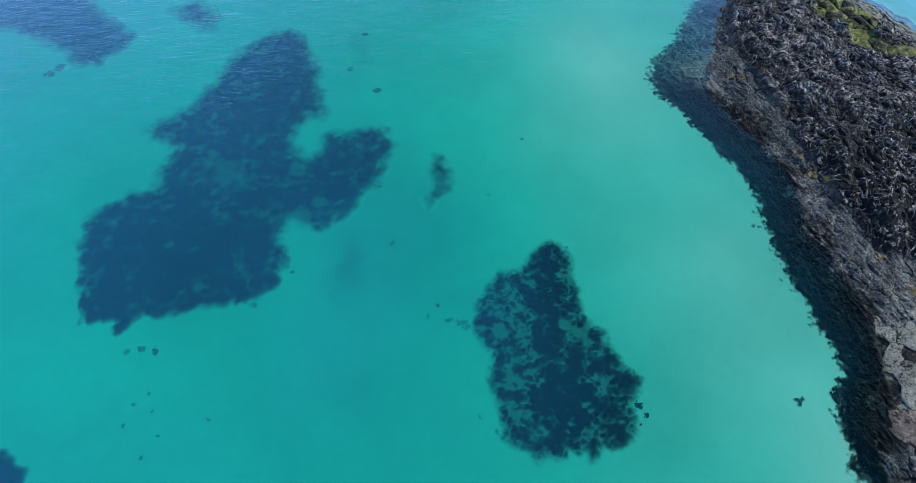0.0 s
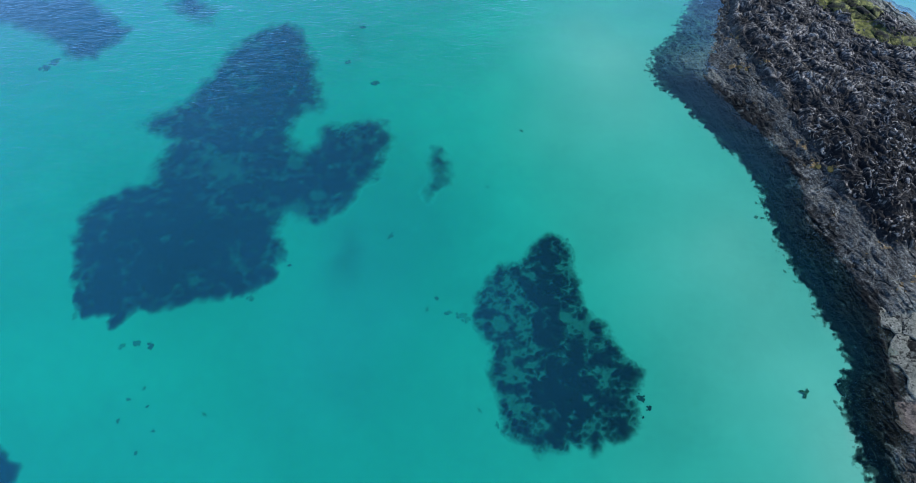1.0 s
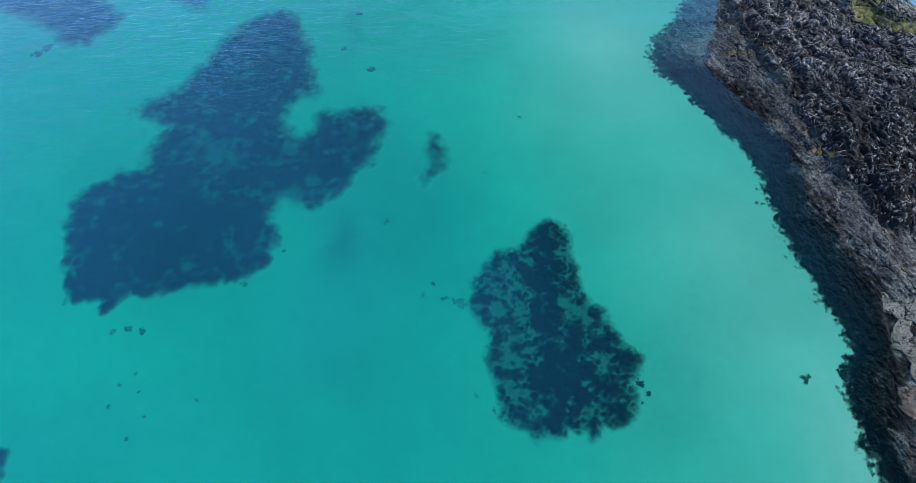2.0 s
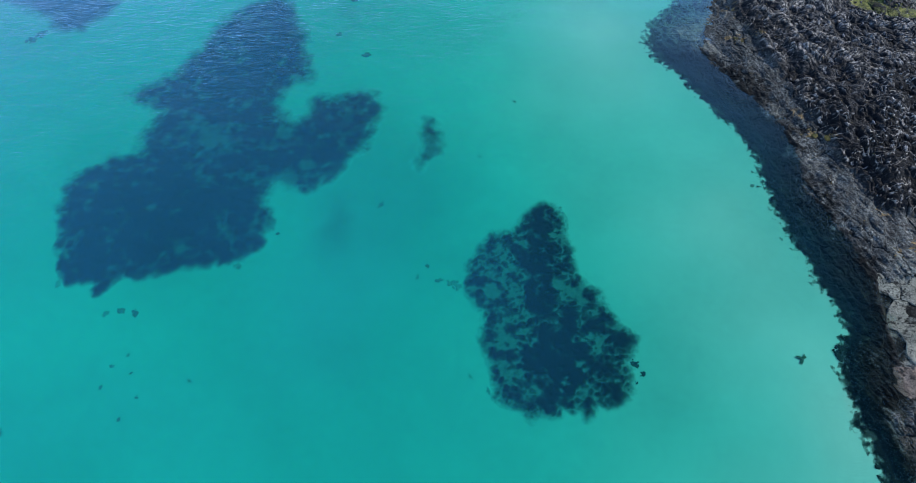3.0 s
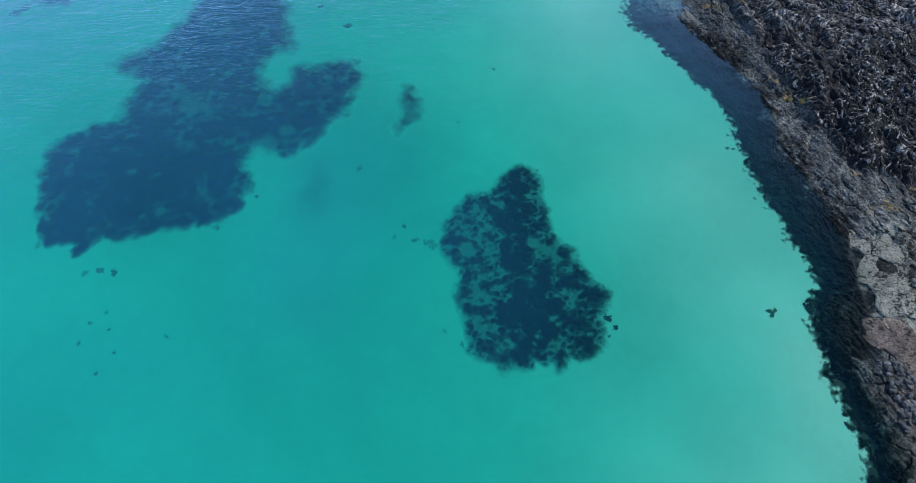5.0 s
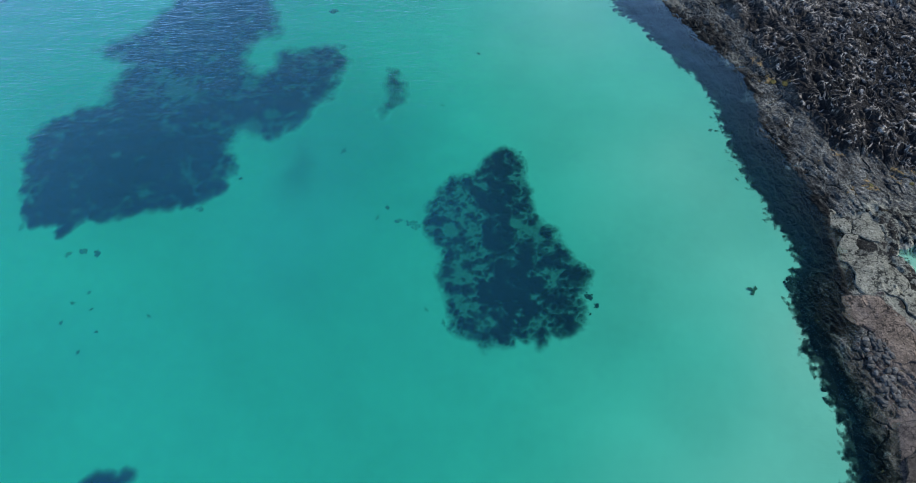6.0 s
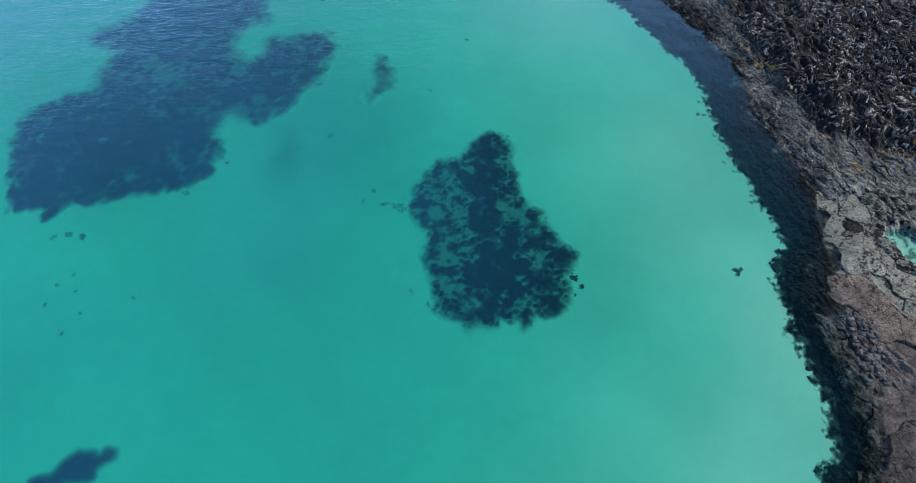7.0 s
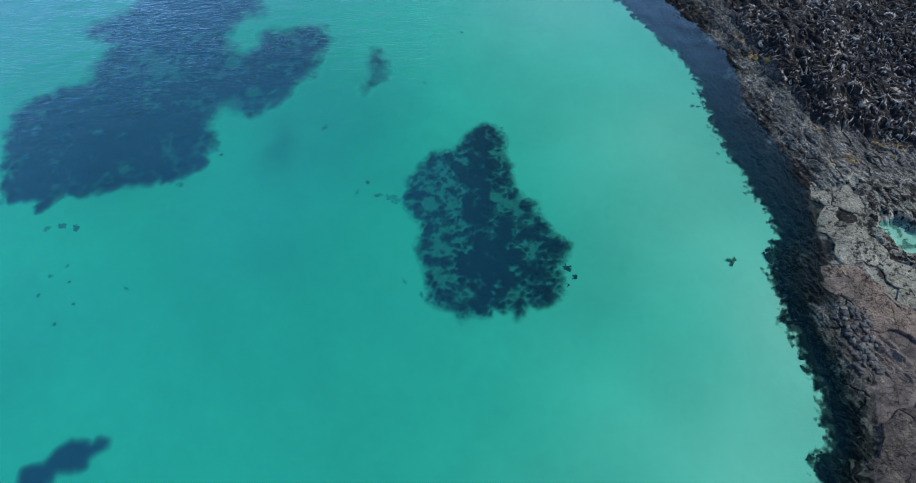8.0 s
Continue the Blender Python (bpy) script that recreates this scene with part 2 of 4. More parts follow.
def make_rock():
    """Shore rock: grey-brown shelf, black lava with sunlit rope crests painted grey, weed, moss and ochre growths, sand
    in the pool.
    """
    m = Mat("shore_rock")
    fine = m.noise(3.6, 9, 0.76)
    patch = m.noise(1.25, 9, 0.70, distort=0.35)

    def cover(name, spread=0.34, soft=0.03):
        """Patches with ragged rims whose share of the ground follows an attribute."""
        t = m.math("ADD", patch, m.math("MULTIPLY", m.math("SUBTRACT", m.attr(name), 0.5), spread))
        return m.ramp(t, (0.5 - soft, 0.0), (0.5 + soft, 1.0))

    shelf = m.ramp(m.noise(0.42, 7, 0.7), (0.32, (0.019, 0.022, 0.023)), (0.5, (0.056, 0.063, 0.061)), (0.68, (0.158, 0.165, 0.15)))
    shelf = m.mix(1.0, shelf, m.ramp(fine, (0.37, 0.18), (0.5, 0.85), (0.64, 2.3)), "MULTIPLY")
    split = m.mix(1.0, m.ramp(m.cracks(0.55), (0.0, 0.25), (0.035, 1.0)), m.ramp(m.cracks(1.7), (0.0, 0.45), (0.06, 1.0)), "MULTIPLY")
    shelf = m.mix(1.0, shelf, split, "MULTIPLY")
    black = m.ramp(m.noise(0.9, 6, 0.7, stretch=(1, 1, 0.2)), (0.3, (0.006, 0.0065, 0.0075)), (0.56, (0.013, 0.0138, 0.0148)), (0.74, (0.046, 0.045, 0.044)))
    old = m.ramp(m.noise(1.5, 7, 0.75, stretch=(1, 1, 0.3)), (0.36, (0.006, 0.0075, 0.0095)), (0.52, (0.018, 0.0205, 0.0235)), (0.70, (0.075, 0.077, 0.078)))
    # sunlight on the ridge tops, put into the lava colour as pale grey
    sunlit_crest = m.ramp(m.noise(2.6, 5, 0.7, stretch=(1, 1, 0.3)), (0.34, (0.066, 0.063, 0.057)), (0.48, (0.23, 0.212, 0.186)), (0.62, (0.53, 0.49, 0.43)))
    lava = m.mix(m.attr("crest"), m.mix(m.attr("old"), black, old), sunlit_crest)
    c = m.mix(m.attr("lava"), shelf, lava)
    pale = m.ramp(m.noise(0.6, 7, 0.7), (0.3, (0.10, 0.106, 0.089)), (0.7, (0.24, 0.25, 0.205)))
    c = m.mix(cover("pale", 0.45), c, m.mix(1.0, pale, split, "MULTIPLY"))
    brown = m.ramp(m.noise(0.8, 8, 0.75), (0.3, (0.03, 0.026, 0.024)), (0.5, (0.088, 0.073, 0.064)), (0.7, (0.18, 0.15, 0.128)))
    c = m.mix(cover("brown"), c, m.mix(1.0, brown, split, "MULTIPLY"))
    c = m.mix(m.attr("sand"), c, (0.5, 0.46, 0.38))
    weedy = m.ramp(m.noise(2.2, 7, 0.8, distort=0.3), (0.40, (0.003, 0.004, 0.004)), (0.56, (0.011, 0.012, 0.012)), (0.70, (0.050, 0.056, 0.052)))
    c = m.mix(cover("weed"), c, weedy)
    green = m.ramp(m.noise(0.8, 6, 0.7), (0.36, (0.014, 0.016, 0.012)), (0.5, (0.085, 0.095, 0.026)), (0.66, (0.25, 0.24, 0.075)))
    c = m.mix(cover("green"), c, green)
    ochre = m.ramp(m.noise(1.8, 6, 0.7), (0.35, (0.035, 0.029, 0.022)), (0.65, (0.24, 0.165, 0.065)))
    c = m.mix(cover("ochre"), c, ochre)
    n = m.bump(m.noise(9.0, 4, 0.7), 0.8, 0.07)
    n = m.bump(m.noise(3.2, 6, 0.75, stretch=(1, 1, 0.3)), 1.0, 0.08, n)
    return m.done(c, m.ramp(m.noise(0.5, 4), (0.35, 0.5), (0.6, 0.9)), n, m.math("MULTIPLY", m.math("SUBTRACT", 1.0, m.math("MAXIMUM", m.attr("weed"), m.math("MULTIPLY", m.attr("lava"), 0.7))), 0.25))


def make_slab(name, dark, mid, light, low=0.28, high=0.74, spotted=1.0):
    """A cracked rock plate with dark weed spots and fine weathering."""
    m = Mat(name)
    base = m.ramp(m.noise(0.6, 7, 0.68), (low, dark), (0.5, mid), (high, light))
    tone = m.ramp(m.rand(), (0.0, 0.82), (1.0, 1.10))
    spots = m.ramp(m.noise(2.2, 7, 0.7, distort=0.4), (0.52, (1.0, 1.0, 1.0)), (0.56, (0.07, 0.085, 0.085)))
    spots = m.mix(m.ramp(m.noise(0.45, 4, 0.6), (0.40, 0.0), (0.52, spotted)), (1.0, 1.0, 1.0), spots)
    grain = m.ramp(m.noise(3.4, 8, 0.75, distort=0.6), (0.36, 0.55), (0.5, 0.95), (0.66, 1.35))
    split = m.ramp(m.cracks(0.35), (0.0, 0.25), (0.016, 1.0))
    c = m.mix(1.0, m.mix(1.0, base, tone, "MULTIPLY"), spots, "MULTIPLY")
    c = m.mix(1.0, m.mix(1.0, c, grain, "MULTIPLY"), split, "MULTIPLY")
    n = m.bump(m.noise(4.0, 6, 0.7), 0.8, 0.12)
    n = m.bump(m.noise(1.0, 5, 0.6), 0.8, 0.35, n)
    return m.done(c, 0.85, n, 0.2)


def make_weed(name, dark, light):
    m = Mat(name)
    base = m.ramp(m.noise(1.6, 4, 0.6), (0.3, dark), (0.7, light))
    tone = m.ramp(m.rand(), (0.0, 0.6), (1.0, 1.3))
    return m.done(m.mix(1.0, base, tone, "MULTIPLY"), 0.8, m.bump(m.noise(6.0, 3), 0.5, 0.08), 0.03)


def make_turf():
    """Weed cover that thins out into bare sand at its rim and gaps."""
    m = Mat("thin_weed_turf")
    t = m.math("ADD", m.attr("thick"), m.math("MULTIPLY", m.math("SUBTRACT", m.noise(2.8, 6, 0.75, distort=0.5), 0.5), m.attr("mottle")))
    c = m.ramp(t, (0.04, (0.43, 0.41, 0.355)), (0.26, (0.19, 0.19, 0.16)), (0.52, (0.05, 0.055, 0.047)), (0.82, (0.007, 0.009, 0.009)))
    return m.done(c, 0.95, m.bump(m.noise(4.0, 4), 0.6, 0.12), 0.02)


SAND, WATER, ROCK, TURF = make_sand(), make_water(), make_rock(), make_turf()
WEED = make_weed("dark_brown_kelp", (0.004, 0.005, 0.006), (0.009, 0.010, 0.009))
SPECK = make_weed("olive_weed", (0.17, 0.172, 0.145), (0.28, 0.28, 0.235))
CLUMP = make_weed("dark_olive_weed", (0.02, 0.023, 0.021), (0.06, 0.064, 0.055))
YELLOW = make_weed("yellow_weed", (0.035, 0.038, 0.016), (0.14, 0.125, 0.05))
PALE_SLAB = make_slab("pale_grey_rock", (0.11, 0.113, 0.090), (0.205, 0.207, 0.165), (0.30, 0.30, 0.24))
BROWN_SLAB = make_slab("brown_rock", (0.07, 0.055, 0.043), (0.15, 0.117, 0.092), (0.235, 0.19, 0.15), spotted=0.8)
DARK_SLAB = make_slab("dark_brown_rock", (0.022, 0.019, 0.016), (0.060, 0.052, 0.044), (0.125, 0.11, 0.093), spotted=0.9)
MOSS_SLAB = make_slab("mossy_rock", (0.010, 0.012, 0.011), (0.060, 0.072, 0.022), (0.33, 0.315, 0.10), 0.42, 0.64)

# ---------------------------------------------------------------- sea bottom and water
gx, gy = np.meshgrid(grid_lines(-110, 80, 0.8, -2500, 2500), grid_lines(-10, 135, 0.8, -2500, 2500))
sand_tone = 0.42 + 0.42 * np.exp(-((gx + 12) / 14) ** 2 - ((gy - 44) / 20) ** 2) - 0.32 * np.exp(-((gx - 18) / 18) ** 2 - ((gy - 88) / 26) ** 2) - 0.3 * smooth(40, 8, gy) * smooth(14, 36, gx) - 0.25 * smooth(60, 100, gy) * smooth(-20, -60, gx)
sand_tone = sand_tone - 0.2 * np.exp(-((gx + 40) / 22) ** 2 - ((gy - 33) / 9) ** 2) + 0.2 * np.exp(-((gx + 8) / 8) ** 2 - ((gy - 52) / 9) ** 2)
warp_x = gx + 2.5 * fbm(gx, gy, 6.0, 3, 63)
sand_tone = sand_tone + 0.55 * np.exp(-((warp_x + 15.4) / 2.0) ** 2 - ((gy - 48.5) / 5.0) ** 2) + 0.4 * np.exp(-((warp_x + 17.3) / 1.5) ** 2 - ((gy - 91) / 6.0) ** 2)
ground = tagged(sheet("ground", gx, gy, sand_height(gx, gy), SAND, [("sand_tone", np.clip(0.7 * sand_tone + 0.1 * fbm(gx, gy, 18.0, 3, 62), 0, 1))]), "pale rippled sand bottom under clear shallow sea water", "seabed", kind="structure")

gx, gy = np.meshgrid(grid_lines(-110, 80, 0.6, -2500, 2500), grid_lines(-10, 135, 0.6, -2500, 2500))
sd = shore_distance(gx, gy)
bottom = np.maximum(sand_height(gx, gy), rock_base(gx, gy, sd))
bottom = np.where(pool_amount(gx, gy) > 0.3, -0.7, bottom)
wave = 0.03 * fbm(gx, gy * 2.0, 5.0, 2, 61)
# real depth with local offsets, raised far out to paint bluish haze in
water = tagged(sheet("water", gx, gy, wave * smooth(400, 200, np.hypot(gx, gy)), WATER, [("hazy_depth", np.clip(-bottom + 0.9 * smooth(45, 150, gy - 0.5 * gx) - 0.35 * smooth(45, 5, gy) * smooth(20, 42, gx)
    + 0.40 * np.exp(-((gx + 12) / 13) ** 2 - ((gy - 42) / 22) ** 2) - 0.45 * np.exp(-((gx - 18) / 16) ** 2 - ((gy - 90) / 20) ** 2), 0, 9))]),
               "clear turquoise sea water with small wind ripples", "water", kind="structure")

# ---------------------------------------------------------------- rock shore
gx, gy = np.meshgrid(grid_lines(27, 77, 0.08, 26, 380), grid_lines(2, 106, 0.08, -50, 118))
sd = shore_distance(gx, gy)
z = rock_base(gx, gy, sd)
lv = inside(LAVA, gx, gy) + 1.2 * fbm(gx, gy, 4.0, 3, 7)
lava = smooth(-0.3, 1.0, lv)
wx, wy = gx + 1.5 * fbm(gx, gy, 4.5, 3, 11), gy + 1.5 * fbm(gx, gy, 4.5, 3, 12)
kind = smooth(-0.22, 0.22, fbm(gx, gy, 12.0, 2, 16) + 0.016 * (gy - 72))
hollow = fbm(gx, gy, 7.0, 2, 17)
grit = fbm(gx, gy, 0.42, 2, 19)


def lobes(x, y, size, seed):
    """Scattered lobes of lava: distances to the nearest two centres, offset from the nearest, and its number, 0 to 1."""
    x, y = np.asarray(x, float) / size, np.asarray(y, float) / size
    xi, yi = np.floor(x).astype(int), np.floor(y).astype(int)
    f1, f2 = np.full(x.shape, 9.0), np.full(x.shape, 9.0)
    dx, dy, num = np.zeros(x.shape), np.zeros(x.shape), np.zeros(x.shape)
    for i in (-1, 0, 1):
        for j in (-1, 0, 1):
            h = PERM[(PERM[(xi + i + seed * 53) % 1024] + yi + j) % 1024]
            ux, uy = x - (xi + i + 0.5 + 0.45 * GX[h]), y - (yi + j + 0.5 + 0.45 * GY[h])
            d = np.hypot(ux, uy)
            first = d < f1
            f2 = np.minimum(f2, np.maximum(f1, d))
            f1 = np.minimum(f1, d)
            dx, dy, num = np.where(first, ux, dx), np.where(first, uy, dy), np.where(first, PERM[h] / 1024.0, num)
    return f1, f2, dx, dy, num


def ropes(x, y, size, width, seed):
    """Ropy lava: rounded cords in arcs across each lobe, with sharp furrows between them. Cords and lobes, 0 to 1."""
    f1, f2, dx, dy, num = lobes(x, y, size, seed)
    a = num * 2 * math.pi
    r = np.hypot(dx - 1.0 * np.cos(a), dy - 1.0 * np.sin(a)) * size
    w = width * (0.7 + 0.8 * np.mod(num * 7.13, 1.0))
    p = 2 * np.mod(r / w + 0.75 * fbm(x, y, 1.5, 2, seed + 3), 1.0) - 1
    return np.sqrt(np.maximum(1 - p * p, 0)), smooth(0.0, 0.28, f2 - f1) * (1 - 0.5 * f1 * f1)


def curls(x, y, size, width, seed):
    """Thin curled ridges, 0 to 1."""
    u, v = x + 0.5 * size * fbm(x, y, size, 2, seed + 1), y + 0.5 * size * fbm(x, y, size, 2, seed + 2)
    return smooth(width, 0.25 * width, np.abs(fbm(u, v, size, 2, seed)))


cord_1, dome_1 = ropes(wx, wy * 1.15, 6.4, 0.60, 70)
cord_2, dome_2 = ropes(wx + 3.3, wy, 3.2, 0.38, 75)
curl_1, curl_2 = curls(wx, wy * 1.2, 2.3, 0.060, 80), curls(gx, gy * 1.15, 1.25, 0.085, 84)
broken_1 = smooth(-0.12, 0.14, fbm(gx, gy, 1.7, 3, 85))
broken_2 = smooth(-0.10, 0.10, fbm(gx, gy, 0.9, 2, 86))
busy = np.clip(0.25 + 0.75 * smooth(-0.26, 0.06, fbm(gx, gy, 4.0, 3, 34)) + 0.5 * smooth(57, 62, gx) * smooth(76, 68, gy), 0, 1.3)
basin = smooth(-0.30, 0.12, fbm(gx, gy, 3.2, 3, 87))
z_lava = (0.05 + 0.7 * smooth(0.0, 5.0, lv) + 0.70 * hollow + 0.05 * grit + 0.25 * basin + 0.004 * _rng.normal(0, 1, z.shape)
          + kind * (0.40 * dome_1 + 0.20 * cord_1 * (0.3 + 0.7 * basin) + 0.06 * cord_2 * broken_1)
          + (1 - kind) * (0.22 * dome_2 + 0.08 * cord_2 * broken_1)
          + (1 - 0.6 * kind) * busy * (0.16 * curl_1 * (0.3 + 0.7 * broken_1) + 0.13 * curl_2 * (0.2 + 0.8 * broken_2)))
north = kind * smooth(62, 76, gy)
# where sunlit ridges are painted pale: along cords and curls, weaker in hollows
crest = np.clip(north * (0.2 + 0.8 * basin) * (smooth(0.62, 0.92, cord_1) * (0.15 + 0.85 * broken_1) * (0.5 + 0.5 * broken_2) * 0.75 + 0.35 * smooth(0.75, 0.96, cord_2) * broken_2)
                + (1 - 0.6 * north) * busy * (smooth(0.2, 0.8, curl_1) * (0.1 + 0.9 * broken_1) + smooth(0.2, 0.8, curl_2) * broken_2), 0, 1) * lava * (0.35 + 0.65 * smooth(-0.5, -0.1, hollow + 0.2))
# shelf: flat beds with cracks and low ledges along the shore
along = gx + 0.45 * gy
across = gy - 0.45 * gx
c1, c2 = cells(along * 0.9 + 1.6 * fbm(gx, gy, 3.0, 3, 23), across * 0.35, 2.6, 5)
crack = smooth(0.07, 0.0, c2 - c1) * smooth(-0.1, 0.2, fbm(gx, gy, 5.0, 2, 22))
grain = np.abs(fbm(along * 1.8, across * 0.5, 2.6, 4, 24))
ledge = np.mod(0.62 * sd + 1.3 * fbm(gx, gy, 6.0, 3, 39), 1.0)
z_shelf = 0.22 * fbm(gx, gy, 3.2, 5, 25) + 0.28 * grain - 0.25 * crack + 0.14 * fbm(gx, gy, 0.9, 4, 35) + 0.16 * ledge * smooth(1.0, 0.9, ledge)
z = z + z_shelf + lava * z_lava
pool = pool_amount(gx, gy)
plates = np.zeros_like(z)
for outline in (PALE_WEST, BROWN, LOW, GREEN):
    plates = np.maximum(plates, smooth(-0.3, 0.5, inside(outline, gx, gy)))
lift = np.where(inside(GREEN, gx, gy) > -1.0, 1.2, 0.06)
z = z + plates * (rock_base(gx, gy, inside(SHORE, gx, gy)) + lift - 0.22 - z)
z = z - pool * (z + 0.55)
pale = 0.72 * smooth(-2.2, 1.4, inside(PALE, gx, gy)) * (1 - lava)
pale = np.maximum(pale, 0.8 * smooth(-2.0, 2.0, inside(BACK, gx, gy)) * (1 - lava))
pale = np.maximum(pale, 0.42 * smooth(3.5, 5.5, sd) * smooth(48, 40, gy) * (1 - lava))
reach = 4.2 + 2.2 * np.exp(-((gy - 43) / 9) ** 2) - 1.2 * smooth(26, 18, gy) + 2.2 * np.exp(-((gy - 72) / 9) ** 2) + 2.4 * smooth(15, 10, gy)
weed = (0.16 + 0.84 * smooth(3.2, -3.0, sd - reach + 2.6 * fbm(gx, gy, 4.0, 3, 28))) * (1 - 0.55 * smooth(0, 5, inside(TIP, gx, gy))) * (1 - 0.9 * smooth(-2, 2, inside(BACK, gx, gy)))
weed = weed * (1 - smooth(-0.5, 0.5, lv))
dark_pool = smooth(0.8, -0.4, np.abs(inside(POOL, gx, gy) + 1.8) - 2.6 + 1.3 * fbm(gx, gy, 1.6, 3, 30)) * (1 - lava)
brown = smooth(-1.2, 0.8, np.maximum(inside(BROWN, gx, gy), inside(LOW, gx, gy)) + 1.2 * fbm(gx, gy, 2.5, 3, 42)) * (1 - lava)
brown = np.maximum(brown, 0.75 * smooth(27, 19, gy) * smooth(9, 15, gy) * smooth(1.6, 3.2, sd + fbm(gx, gy, 1.6, 3, 43)) * (1 - lava))
weed = np.clip(weed * (1 - 0.5 * brown) + 0.38 * dark_pool * (1 - 0.3 * pool), 0, 0.84)
pale = np.maximum(pale, (0.42 + 0.16 * smooth(0, 5, inside(TIP, gx, gy))) * smooth(3.0, 0.5, sd - reach - 1.5 * smooth(0, 5, inside(TIP, gx, gy))) * (1 - brown) * (1 - 0.4 * np.exp(-((gy - 43) / 9) ** 2)))
green = 0.8 * smooth(-1.6, 1.4, inside(GREEN, gx, gy))
ochre = np.zeros_like(z)
for ox, oy, r in ((40.8, 81, 2.2), (44, 81.2, 1.6), (41.4, 88.5, 1.8), (46.9, 61.6, 1.2), (48.4, 60.8, 1.1), (45.8, 65.3, 1.8), (53.9, 43.3, 1.5), (57.5, 45, 2.0), (60.4, 45.6, 2.0), (51.6, 42.8, 1.2), (51.1, 48.6, 1.6)):
    ochre = np.maximum(ochre, smooth(0.9, 0.2, np.hypot(gx - ox, gy - oy) / (0.75 * r) + 1.6 * fbm(gx, gy, 1.0, 3, 33)))
gx_rock, gy_rock, z_rock, lava_rock = gx, gy, z, lava
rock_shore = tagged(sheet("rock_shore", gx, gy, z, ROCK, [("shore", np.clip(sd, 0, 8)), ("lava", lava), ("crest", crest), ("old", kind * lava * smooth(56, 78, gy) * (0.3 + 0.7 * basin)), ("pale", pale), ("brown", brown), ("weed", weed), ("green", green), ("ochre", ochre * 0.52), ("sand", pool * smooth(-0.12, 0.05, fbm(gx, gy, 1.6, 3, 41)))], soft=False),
                    "black ropy lava headland with a grey-brown wave-worn rock shelf", "rock", kind="structure")


def shelf_height(x, y):
    x, y = np.array([x]), np.array([y])
    return float(rock_base(x, y, inside(SHORE, x, y))[0])


# ---------------------------------------------------------------- seaweed
def part(name, me, parent, label="", kind=""):
    ob = new(name, me)
    ob.parent = parent
    return tagged(ob, label, kind=kind)


def fronds(rng, count, radius, height, width, mound=True):
    """Verts and faces of a tuft: curved tapering blades that lean outwards from a low mound."""
    vs, fs = [(0, 0, height * 0.75)] if mound else [], []
    for ring, (r, h) in enumerate(((0.42, 0.70), (0.85, 0.05)) if mound else ()):
        for i in range(9):
            a = i * 2 * math.pi / 9
            q = radius * r * rng.uniform(0.75, 1.25)
            vs.append((q * math.cos(a), q * math.sin(a), height * h * rng.uniform(0.8, 1.2)))
    for i in range(9 if mound else 0):
        j = (i + 1) % 9
        fs += [(0, 1 + i, 1 + j), (1 + i, 10 + i, 10 + j, 1 + j)]
    for k in range(count):
        a = rng.uniform(0, 2 * math.pi)
        r0 = radius * 0.55 * math.sqrt(rng.uniform())
        x0, y0 = r0 * math.cos(a), r0 * math.sin(a)
        b = a + rng.uniform(-0.9, 0.9)
        out, w, h = radius * rng.uniform(0.15, 0.38), width * rng.uniform(0.6, 1.3), height * rng.uniform(0.5, 1.0)
        dx, dy = math.cos(b), math.sin(b)
        start = len(vs)
        for s, wide in ((0.0, 0.5), (0.5, 1.0), (1.0, 0.35)):
            cx, cy, cz = x0 + dx * out * s * s * 1.0 + dx * out * 0.2 * s, y0 + dy * out * s * s + dy * out * 0.2 * s, h * math.sin(s * 2.0)
            vs += [(cx - dy * w * wide, cy + dx * w * wide, cz), (cx + dy * w * wide, cy - dx * w * wide, cz + 0.02)]
        fs += [(start, start + 1, start + 3, start + 2), (start + 2, start + 3, start + 5, start + 4)]
    return vs, fs


def weed_mesh(name, seed, count, material, radius=1.0, height=0.5, width=0.07, mound=True):
    rng = np.random.RandomState(seed)
    vs, fs = fronds(rng, count, radius, height, width, mound)
    me = bpy.data.meshes.new(name)
    me.from_pydata(vs, [], fs)
    me.materials.append(material)
    return me


TUFTS = [weed_mesh("tuft", 40 + k, 14, WEED) for k in range(6)]
SHORE_WEED = make_weed("wet_shore_weed", (0.003, 0.004, 0.005), (0.012, 0.013, 0.012))
TUFTS_SHORE = [weed_mesh("tuft", 50 + k, 16, SHORE_WEED) for k in range(6)]


def cluster_mesh(name, seed, material, count=22):
    """A loose clump: many small tufts scattered thickly in the middle and thinly at the rim."""
    rng = np.random.RandomState(seed)
    vs, fs = [], []
    stretch = rng.uniform(0.6, 1.0)
    for k in range(count):
        v, f = fronds(rng, 9, rng.uniform(0.14, 0.34), 0.5, 0.04)
        ox, oy, at = rng.normal(0, 0.33), rng.normal(0, 0.33 * stretch), len(vs)
        vs += [(a + ox, b + oy, c) for a, b, c in v]
        fs += [tuple(i + at for i in g) for g in f]
    me = bpy.data.meshes.new(name)
    me.from_pydata(vs, [], fs)
    me.materials.append(material)
    return me


TUFTS_SMALL = [cluster_mesh("tuft", 60 + k, SPECK) for k in range(6)]
CLUMPS = [cluster_mesh("tuft", 160 + k, CLUMP, 40) for k in range(6)]


